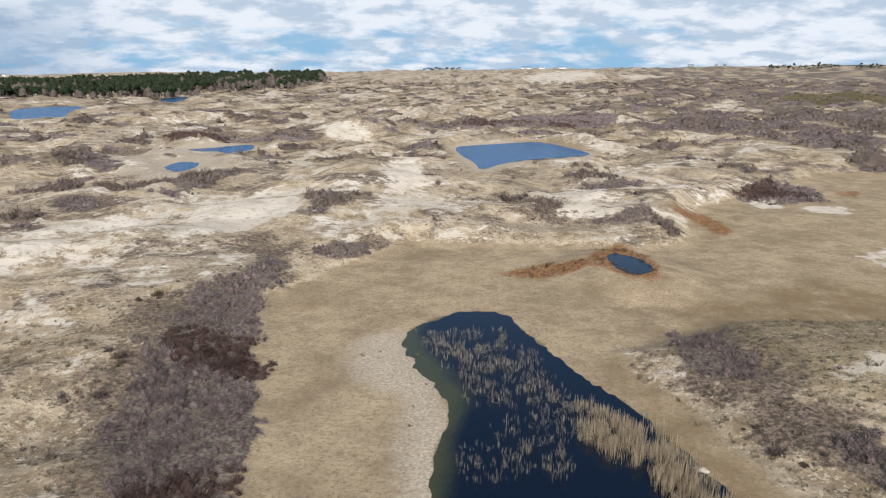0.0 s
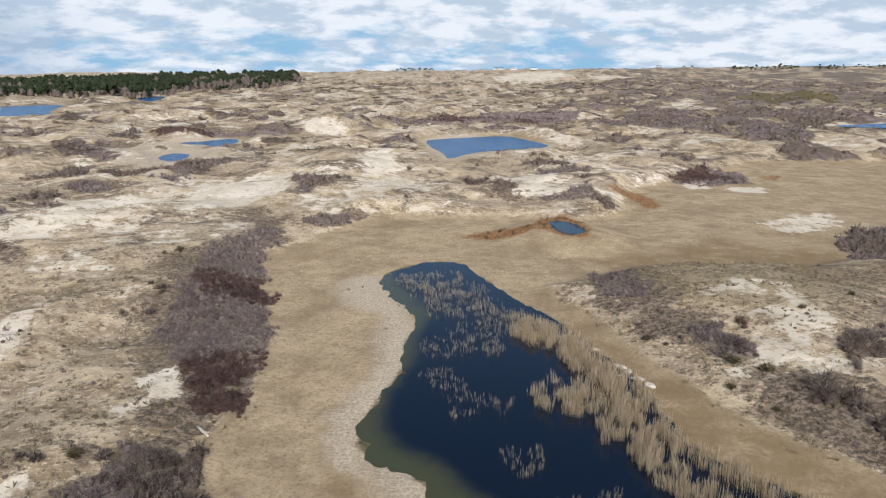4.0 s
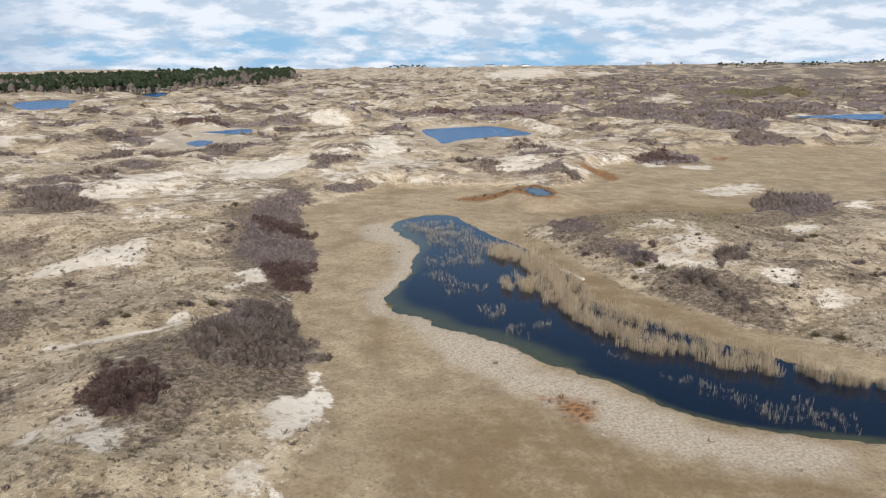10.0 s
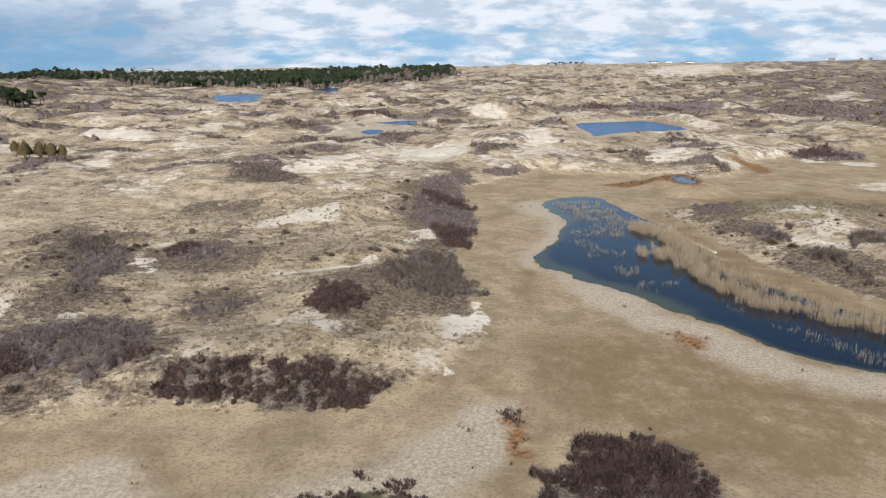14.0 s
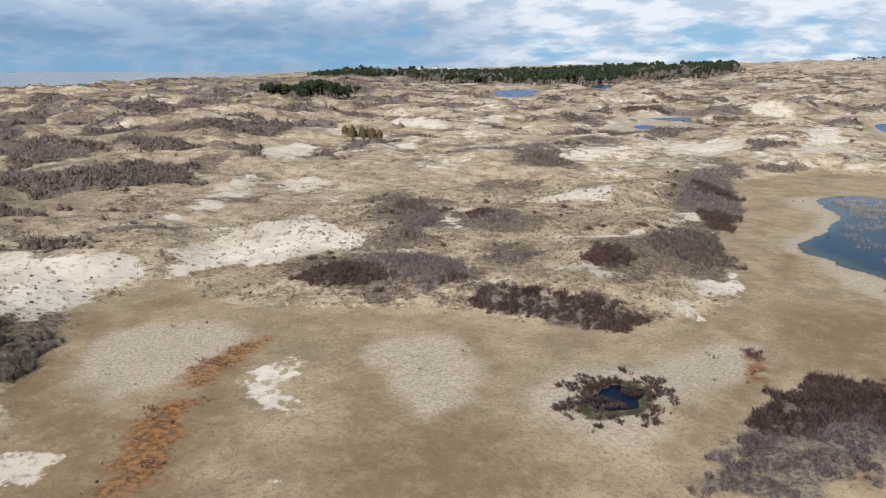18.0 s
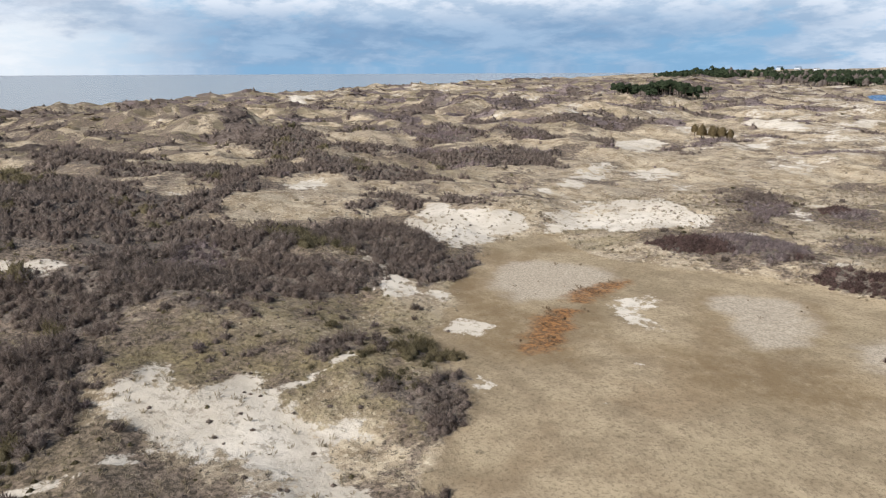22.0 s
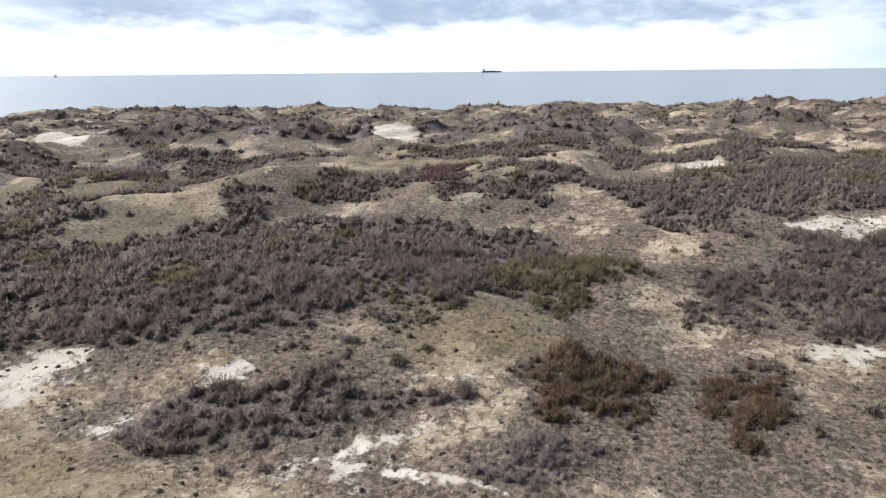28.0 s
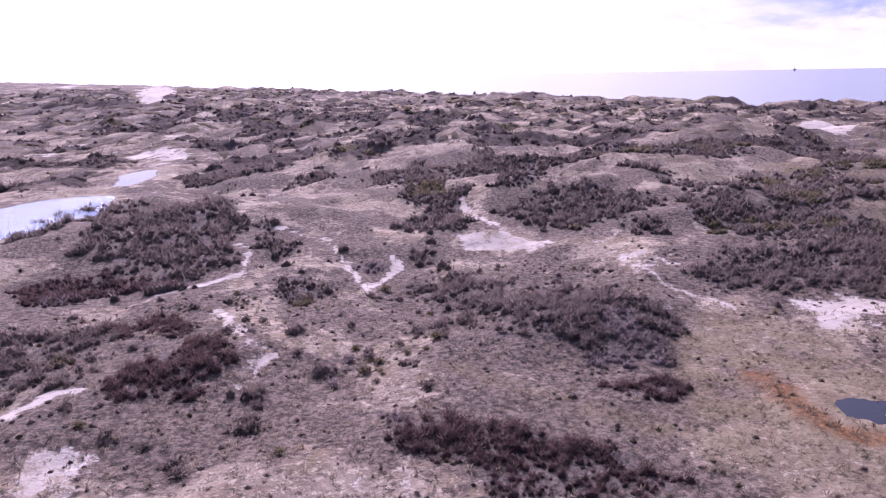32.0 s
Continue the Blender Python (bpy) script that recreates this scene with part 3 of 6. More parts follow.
zone("sand", 1.8, -226.8, -4.3, -226.1, -3.8, -221.9, 0.3, -223.6)
zone("sand", 14.5, -232, 10.2, -231.1, 4.7, -230.2, 5.3, -228.6, 10.3, -228.3, 14.1, -229.9)
zone("sand", 10.3, -206.9, 5.2, -204.6, 1, -203.1, -3.2, -197.9, -0.5, -197.8, 3.6, -200.8, 8.1, -203.1)
zone("sand", -262.5, -370.8, -281.9, -360.9, -254.3, -332, -189, -312.7)
zone("sand", -146.1, -481.4, -189.5, -528.3, -136.9, -429.3, -121.4, -432.4)
zone("sand", -176.7, -197.3, -183.5, -188.7, -176.3, -186.1, -159.4, -194)
zone("sand", -99.8, -168.6, -107.7, -157.1, -109.2, -148.2, -103.2, -148.5, -99.2, -155.2, -101.1, -161.2)
zone("sand", 184.4, -513.3, 155, -511.4, 145.6, -481.7, 161.2, -480.9)
zone("sand", 231.1, -529.8, 218.8, -531.8, 217.8, -513.9)
zone("sand", 307.5, -1013.2, 439.7, -1644.3, 313.3, -1246.1, 251, -875.2)
zone("sand", -65.1, 61, -60.9, 62.9, -58.2, 70.3, -56.4, 73.6, -53.5, 60.3, -57.5, 56.3, -60.8, 53.2)
zone("swale", -84.9, -32.9, -89.7, -42.9, -89.4, -54.5, -80.2, -64.6, -73.8, -71.1, -67.2, -80.6)
zone("swale", -52.4, -46.7, -45.9, -55, -38.1, -61.7, -31.2, -63.6)
zone("swale", -60.8, -61.6, -54.9, -71, -47.6, -75.9, -42.3, -75.7)
zone("swale", 69.5, -241.4, 60.6, -230.5, 48.9, -220.2, 43.6, -209)
zone("thicket", -30.4, 14.7, -29.9, 29.2, -26.5, 34.7, -22.3, 39.2, -18.6, 27.7, -18.3, 21.6, -13, 15.4, -13, 13.2, -18.1, 10.2, -23.6, 9.3, -27.3, 9.2)
zone("thicket", -111.9, 124.2, -109, 135.5, -82.6, 111.4, -82, 106.8, -95.4, 103.9, -102.9, 107.7)
zone("thicket", 99.2, 131.3, 120.2, 144.9, 128.5, 134.9, 107.2, 101, 91.3, 93.3, 92.7, 114.6)
zone("thicket", 59.7, 62.3, 67, 63.5, 63, 53.3, 56.1, 49.4, 56.1, 55.2)
zone("thicket", 45.5, 47.5, 50.8, 48.5, 51.3, 40.8, 54.1, 33.3, 53.4, 30.1, 50.9, 35.8, 46.6, 42.9)
zone("thicket", 110.8, 435.8, 173.5, 533.4, 199.1, 532.9, 202.2, 470.6, 171.9, 406.6, 141.3, 402.3, 122.3, 426.6)
zone("thicket", 184.4, 371.7, 231.9, 421, 207.5, 336.9, 203.7, 329.9, 186.5, 357.9)
zone("thicket", 245, 453.2, 406.1, 659.2, 271.8, 438.6, 245, 439.4)
zone("thicket", -107.7, 379, -80.6, 368, -68.6, 366.7, -75, 340.9, -97.4, 362.7)
zone("thicket", -151.2, 260.7, -162.5, 316.7, -133.8, 273, -138.8, 252.7)
zone("thicket", -175.6, 271.8, -180.2, 290.5, -153.2, 252.8, -161.8, 249.7)
zone("thicket", -105.4, 163.6, -103.9, 170.5, -95.4, 160.6, -99.8, 158.7)
zone("thicket", -83, 229.5, -74.2, 244.4, -68.4, 234.2, -74.9, 221.6)
zone("thicket", 20, 205.6, 28.9, 209.1, 31.7, 184.3, 25, 179.4)
zone("thicket", -64.2, -16.3, -63.4, -9.5, -58.1, -8.4, -52, -18, -51.7, -23.6, -52.9, -24.7, -52, -26.9, -55.2, -27.9)
zone("thicket", -37.7, 3, -35.7, 7.2, -30, 2.8, -30.4, -1.5, -34.2, -2)
zone("thicket", -105, 34.5, -102.6, 41, -88.2, 31.4, -80.3, 18.3, -77, 8.1, -75.5, -0, -75.7, -2.1)
zone("thicket", -122, -81.9, -120.9, -75.3, -110.2, -70.6, -99.6, -70.2, -92.7, -73.1, -89.2, -67.6, -86, -69.6, -81.7, -78.5, -80.6, -83, -80.2, -87.7, -85.3, -87.4, -99.4, -90.2)
zone("thicket", -91.6, -93.1, -91.8, -91, -84.7, -89.8, -81.8, -93.1, -81.3, -97.2)
zone("thicket", -57.7, -100.4, -57.4, -97.4, -53.9, -95.4, -50.4, -97.6, -51.1, -100.9, -53.9, -103)
zone("thicket", -95.6, -166.9, -95.7, -159.4, -96.6, -153.2, -87, -146.9, -77.4, -151.5, -76.9, -158.4, -78.3, -165)
zone("thicket", -78.3, -165, -77, -157.7, -77, -146.4, -77.2, -138, -72.5, -135.5, -62.8, -139.1, -55.7, -140.1, -50.5, -144.4, -50.1, -149, -49.9, -153.3, -47.3, -156.7, -44.1, -161.1)
zone("thicket", -101.2, -152.2, -105.4, -147.6, -103, -139.4, -107.1, -127, -102.9, -107.2, -89.2, -88.2, -90.9, -73.1, -87.4, -69.4, -80.4, -77.3, -82.3, -88.3, -79.8, -96.3, -83.4, -107.5, -86.8, -114.5, -86.9, -131.5, -75.6, -135, -90.6, -145.9)
zone("thicket", -115.4, -137.1, -136.2, -118, -118.1, -96.9, -114.8, -74.8, -100.5, -75.5, -100, -85.1, -102.9, -107.2, -106.8, -125, -102.7, -136.6)
zone("thicket", -171.4, -175.8, -201.9, -161.5, -181.9, -136.6, -170.9, -120.1, -146.5, -113.1, -139.1, -121.4, -122.8, -132.1, -115.5, -138.2, -114.2, -155.6, -106.6, -163.2, -105.2, -167.9)
zone("thicket", -47.4, -105.9, -46.5, -98.8, -37.8, -103.8, -34.6, -109, -38.6, -111.6)
zone("thicket", -27.2, -118.7, -27, -113.8, -23, -113.9, -20.1, -115.2, -22.4, -120.2)
zone("thicket", -21.5, -303.5, -30.9, -299.6, -40.4, -285.8, -50.7, -283.7, -61.5, -274.1, -51.6, -250.5, -43.1, -225.8, -41, -220.2, -33.2, -220, -20.7, -226, -8.4, -231.9, -2.7, -241.6, 1.6, -247.3, 4.7, -260.6)
zone("thicket", -59.7, -250.8, -71.2, -242.5, -79.3, -230, -74.3, -221.1, -62.7, -218.5, -51.5, -220.2, -51.1, -225.8, -57.9, -236)
zone("thicket", -76.8, -274.8, -90.6, -276.3, -120.1, -287.8, -92.5, -261.9, -89.4, -251.7, -82.8, -259, -74.2, -269.5)
zone("thicket", 11.7, -228.4, 5.3, -227.7, -0.6, -222.7, -5.7, -216.5, -7, -209.1, -10.5, -197.3, -9.5, -195.4, -2.9, -201.9, 2.8, -207, 8.2, -211.6, 12.3, -217.6, 15.8, -219.9)
zone("thicket", -83.8, -165.9, -101.6, -148.5, -61, -151.3, -59.2, -156.3, -63.3, -162.5, -54, -176.7, -61.4, -179.6)
zone("thicket", -157, -200, -133.3, -179.4, -157, -160, -140.6, -145.9, -110.7, -148.1, -112.2, -160.3, -103.5, -172.1, -117.4, -188)
zone("thicket", -139.5, -418.6, -257.2, -547.3, -364.5, -623.1, -274.3, -496.3, -160.1, -385.8, -149.3, -404)
zone("thicket", -164.9, -371.8, -339.2, -496.2, -327.7, -457.4, -187.8, -325.5, -176.3, -334.4, -162.5, -349)
zone("thicket", -245.8, -315.1, -377.6, -346.8, -416.8, -333.1, -435.5, -302.1, -255.7, -234.3, -246.5, -224.8, -215.4, -259.1)
zone("thicket", -410.1, -219.6, -491.7, -195.6, -324.8, -163.6, -316.2, -165.6, -310.1, -194.7)
zone("thicket", -208.8, -234, -218.3, -221, -161, -209.1, -148.8, -214.8)
zone("thicket", 138.9, -310.3, 140.6, -353, 133, -372.1, 120.6, -376, 108.7, -338.4, 108.2, -322.8, 103.5, -304.5, 105.6, -294.5, 123, -300.9)
zone("thicket", 61, -260.1, 52.4, -267.8, 40.1, -268.6, 35.6, -256, 32.3, -251.2, 40.8, -237.8, 49.9, -236.2, 53.3, -244.1, 58.8, -247.6)
zone("thicket", 69.5, -279.5, 62.2, -285.5, 55.6, -275.4, 57.6, -259, 66.1, -268.1)
zone("thicket", 96.4, -288.3, 90.2, -291.7, 86.9, -283.4, 88.6, -272.5, 94.7, -278.6)
zone("thicket", 102.7, -307.5, 96.4, -318.9, 89.7, -309.1, 95.4, -302.8)
zone("thicket", 79.7, -297.4, 74.3, -299.4, 73.6, -293.3, 79.4, -289.3)
zone("thicket", 70.5, -301.4, 63.9, -305.9, 61.1, -299.6, 66.3, -297)
zone("thicket", 45.2, -327.1, 28.2, -339.7, 10.5, -335.7, 0.7, -322.5, 15.6, -305.8, 33.2, -305.2)
zone("thicket", 24.2, -271.6, 6.2, -281.5, -5, -280.3, -21.6, -275.1, -1, -250.8, 8.2, -260.9, 19, -263.3)
zone("thicket", -31, 16.2, -29.9, 25.4, -28.4, 35.9, -21.9, 34, -20.8, 27.3, -15, 20.2, -12.9, 16.4, -13.5, 13, -28.1, 8.7)
zone("thicket", 294.9, 538.7, 414, 672.7, 366.6, 594.3, 259.7, 460.3)
zone("thicket", -62.4, -113.1, -64.2, -106.4, -60.1, -106.1, -57.5, -111.1, -58.3, -114.4)
zone("thicket", -52.7, -109.7, -50.9, -104.9, -45.8, -103.5, -43, -106.1, -47.7, -111.2)
zone("thicket", -50.1, -99.9, -45.8, -98.6, -42.6, -101.1, -44.5, -103)
zone("trail", -51, 18.5, -46.5, 19.5, -42.2, 21, -36.3, 23.1)
zone("trail", -42.5, -160.9, -44.1, -156.5, -46.2, -151.7, -46.5, -146.4, -46.5, -140.7, -48.8, -133.1)
zone("trail", -41.6, -160.8, -43.6, -155.1, -46.3, -149.6, -45.8, -142, -48.2, -134.5)
zone("trail", 8, -203.2, 5.8, -196.8, 5, -191.1, 4.6, -185.6)
zone("trail", 98.1, -326.2, 86.1, -315.8, 82.5, -297.4, 78.7, -281.1)
zone("trail", 73, -300.2, 71.1, -295.3, 78.6, -282.6)
zone("trail", 47.8, -357.1, 50.6, -336.9, 45.5, -307.9)
zone("trail", 29.7, -281.4, 27.5, -264.8, 21.6, -255.3)
zone("trail", 103.1, -271, 96.3, -251.5, 92.4, -249.3, 97.6, -238.4)
zone("trail", 120.3, -233, 118.5, -240.4, 113.1, -239.6)
zone("trail", 106.7, -311.4, 102.1, -307.6, 102.7, -289, 116.6, -282.8)
zone("trail", -54.3, -119.3, -56.2, -112.5, -57.5, -108.3)


WAY_X, WAY_Y = np.cos(np.arange(4096) * (2 * np.pi / 4096)), np.sin(np.arange(4096) * (2 * np.pi / 4096))


def lattice(x, y, seed):
    """Smooth gradient noise, about -1 to 1."""
    xi, yi = np.floor(x).astype(np.int64), np.floor(y).astype(np.int64)
    fx, fy = x - xi, y - yi
    u, v = fx * fx * fx * (fx * (fx * 6 - 15) + 10), fy * fy * fy * (fy * (fy * 6 - 15) + 10)
    xi, yi = xi * 374761393 + seed * 974711, yi * 668265263

    def corner(i, j):
        h = (xi + yi + (i * 374761393 + j * 668265263)) & 0xFFFFFFFF
        h = ((h ^ (h >> 13)) * 1274126177) & 0xFFFFFFFF
        h = (h ^ (h >> 16)) & 4095
        return WAY_X[h] * (fx - i) + WAY_Y[h] * (fy - j)

    low, high = corner(0, 0), corner(0, 1)
    low = low + u * (corner(1, 0) - low)
    high = high + u * (corner(1, 1) - high)
    return 1.5 * (low + v * (high - low))


def fbm(x, y, size, seed, octaves=3):
    total, weight = 0.0, 1.0
    for k in range(octaves):
        total = total + weight * lattice(x / size + 31.7 * k, y / size - 17.3 * k, seed + k)
        size, weight = size * 0.47, weight * 0.5
    return total / 1.6


def step(a, low, high):
    s = np.clip((a - low) / (high - low), 0, 1)
    return s * s * (3 - 2 * s)


def inside(poly, x, y, reach=14.0):
    """Signed distance to a polygon, positive inside, no less than -reach."""
    out = np.full(x.shape, -reach)
    near = (x > poly[:, 0].min() - reach) & (x < poly[:, 0].max() + reach) & (y > poly[:, 1].min() - reach) & (y < poly[:, 1].max() + reach)
    if not near.any():
        return out
    px, py = x[near], y[near]
    best, odd = np.full(px.shape, 1e9), np.zeros(px.shape, bool)
    for (ax, ay), (bx, by) in zip(poly, np.roll(poly, -1, axis=0)):
        dx, dy = bx - ax, by - ay
        s = np.clip(((px - ax) * dx + (py - ay) * dy) / (dx * dx + dy * dy + 1e-9), 0, 1)
        best = np.minimum(best, (px - ax - s * dx) ** 2 + (py - ay - s * dy) ** 2)
        if ay != by:
            odd ^= ((ay > py) != (by > py)) & (px < dx * (py - ay) / dy + ax)
    out[near] = np.maximum(np.where(odd, 1, -1) * np.sqrt(best), -reach)
    return out


def within(kind, x, y, ragged=0.0, size=7.0):
    """Signed distance to the nearest zone of a kind, with a ragged edge."""
    if ragged:
        x, y = x + ragged * fbm(x, y, size, 5), y + ragged * fbm(x, y, size, 9)
    out = np.full(x.shape, -14.0)
    for poly in ZONES[kind]:
        out = np.maximum(out, inside(poly, x, y))
    return out


def tracks(x, y, kind="trail"):
    """Distance to the nearest trodden path or damp swale."""
    x, y = x + 0.8 * lattice(x / 5, y / 5, 77), y + 0.8 * lattice(x / 5, y / 5, 78)
    best = np.full(x.shape, 99.0)
    for line in ZONES[kind]:
        near = (x > line[:, 0].min() - 4) & (x < line[:, 0].max() + 4) & (y > line[:, 1].min() - 4) & (y < line[:, 1].max() + 4)
        px, py = x[near], y[near]
        for (ax, ay), (bx, by) in zip(line, line[1:]):
            dx, dy = bx - ax, by - ay
            s = np.clip(((px - ax) * dx + (py - ay) * dy) / (dx * dx + dy * dy + 1e-9), 0, 1)
            best[near] = np.minimum(best[near], np.hypot(px - ax - s * dx, py - ay - s * dy))
    return best


def rounded(poly, each=6):
    """A closed smooth line through the corners."""
    out = []
    for k in range(len(poly)):
        p0, p1, p2, p3 = (poly[(k + i) % len(poly)] for i in (-1, 0, 1, 2))
        for s in np.arange(each) / each:
            out.append(0.5 * (2 * p1 + (p2 - p0) * s + (2 * p0 - 5 * p1 + 4 * p2 - p3) * s * s + (3 * p1 - p0 - 3 * p2 + p3) * s ** 3))
    return np.array(out)


for kind in ("pool", "sand", "rust", "pale", "mere"):
    ZONES[kind] = [rounded(poly, 3) for poly in ZONES[kind]]


def seaward(x, y):
    return -0.864 * x - 0.503 * y


SEA, POND = -9.0, -3.15
# low dunes: x, y, half length, half width, direction in degrees, height
MOUNDS = (
    (-52, 76, 26, 12, 60, 3.0), (-38, 46, 20, 11, 75, 2.2), (-33, 8, 16, 11, 70, 2.4), (-52, -18, 26, 9, 10, 1.6),
    (-78, 140, 40, 14, 35, 3.2), (-28, 235, 30, 26, 100, 4.5), (28, 186, 26, 10, 0, 2.2), (62, 74, 34, 20, 120, 2.4),
    (68, 45, 24, 12, 140, 1.6), (92, 190, 16, 8, 10, 2.0), (-52, 400, 40, 28, 60, 5.0), (-116, -38, 24, 14, 60, 2.6),
    (-98, -4, 20, 10, 40, 2.5), (-60, -110, 24, 10, 30, 1.5), (-120, -150, 44, 16, 60, 2.5), (110, -345, 26, 16, 20, 3.5),
    (20, -345, 40, 20, 20, 4.0), (-95, -300, 34, 16, 25, 4.0), (-15, -255, 36, 14, 30, 1.6), (44, -252, 14, 10, 20, 1.2),
    (-94, -272, 20, 12, 117, 4.2), (-165, -408, 28, 15, 120, 5.0), (-182, -352, 28, 15, 115, 5.0), (-240, -268, 42, 18, 118, 6.5), (-325, -188, 36, 18, 120, 6.0),
    (-168, -235, 30, 14, 115, 3.2), (-405, -85, 36, 18, 120, 5.0), (-330, -54, 32, 16, 115, 4.0), (-105, -100, 26, 12, 40, 1.8), (-145, -140, 30, 14, 120, 1.8), (7, -47, 13, 9, 75, 7.0),
)


def height(x, y):
    sea = seaward(x, y)
    meadow = within("meadow", x, y, 2.0, 14.0)
    pool = within("pool", x, y, 1.5, 4.5)
    flat = np.maximum(step(meadow, -11, 2), step(pool, -9, 0))
    away = np.hypot(x - 10, y + 60)
    inland = step(-sea, -200, 700)
    z = -3.0 + 0.006 * np.clip(y, -400, 0) + 6.5 * step(sea, 100, 205) - 3.0 * step(sea, 300, 420) - 0.8 * step(sea, 480, 620)
    z = z + 2.4 * step(y, 40, 110) * (1 - flat) + 2.0 * step(y, 200, 420)
    rough = (1 - flat) * (1.15 + 0.55 * step(sea, 90, 200) + 1.9 * step(away, 150, 480) + 0.6 * step(away, 700, 2500))
    ridge = 1 - np.abs(fbm(x + 9, y, 62.0, 21, 2)) * 2.2
    z = z + rough * (1.7 * fbm(x, y, 48.0, 11, 3) + 1.2 * ridge + 0.6 * fbm(x, y, 13.0, 31, 3) - 0.3)
    z = z + (1 - flat) * (0.28 * fbm(x, y, 4.2, 35, 2) + (3.2 + 4.0 * step(sea, 110, 220)) * step(away, 140, 320) * np.maximum(fbm(x, y, 95.0, 37, 2), -0.1) + 1.6 * step(sea, 100, 200) * fbm(x, y, 38.0, 39, 2) + 3.0 * step(sea, 150, 260) * (1 - step(sea, 560, 640)) * fbm(x, y, 52.0, 43, 2))
    z = z + step(away, 250, 1200) * (1 - flat) * (7.0 - 4.5 * step(sea, 150, 500)) * fbm(x, y, 190.0, 41, 3)
    for mx, my, length, width, turn, high in MOUNDS:
        c, s = math.cos(radians(turn)), math.sin(radians(turn))
        a, b = ((x - mx) * c + (y - my) * s) / length, ((y - my) * c - (x - mx) * s) / width
        z = z + high * np.exp(-1.3 * (a * a + b * b)) * (1 - 0.75 * step(meadow, -5, 2))
    # the far country rises gently; the shore falls to the sea
    rise = 24 + 22 * step(x, -900, 500) + 16 * step(x, 300, 1600) + 7 * fbm(x, y, 600.0, 51, 3)
    z = z + inland * step(away, 650, 2700) * rise
    z = z - step(sea, 648, 700) * (z + 16)
    # hollows of the meres, and the bed of the pond
    for poly, water in zip(ZONES["mere"], LEVELS):
        d = inside(poly, x, y)
        z = z + (water + 0.1 - z) * step(d, -13, -1) - 0.9 * step(d, -0.2, 3.5)
    z = np.where(pool > -6, z + (np.minimum(z, POND + 0.10 - 0.02 * pool) - z) * step(pool, -6, -1), z)
    z = np.where(pool > -1, POND + 0.10 - 0.20 * np.clip(pool + 1, 0, 7), z)
    return z


def spine(x, y):
    """Distance on the ground from the middle of the place."""
    line = ((0, 0), (0, -100), (25, -148), (60, -166), (84, -158))
    best = np.full(x.shape, 1e9)
    for (ax, ay), (bx, by) in zip(line, line[1:]):
        dx, dy = bx - ax, by - ay
        s = np.clip(((x - ax) * dx + (y - ay) * dy) / (dx * dx + dy * dy), 0, 1)
        best = np.minimum(best, np.hypot(x - ax - s * dx, y - ay - s * dy))
    return best


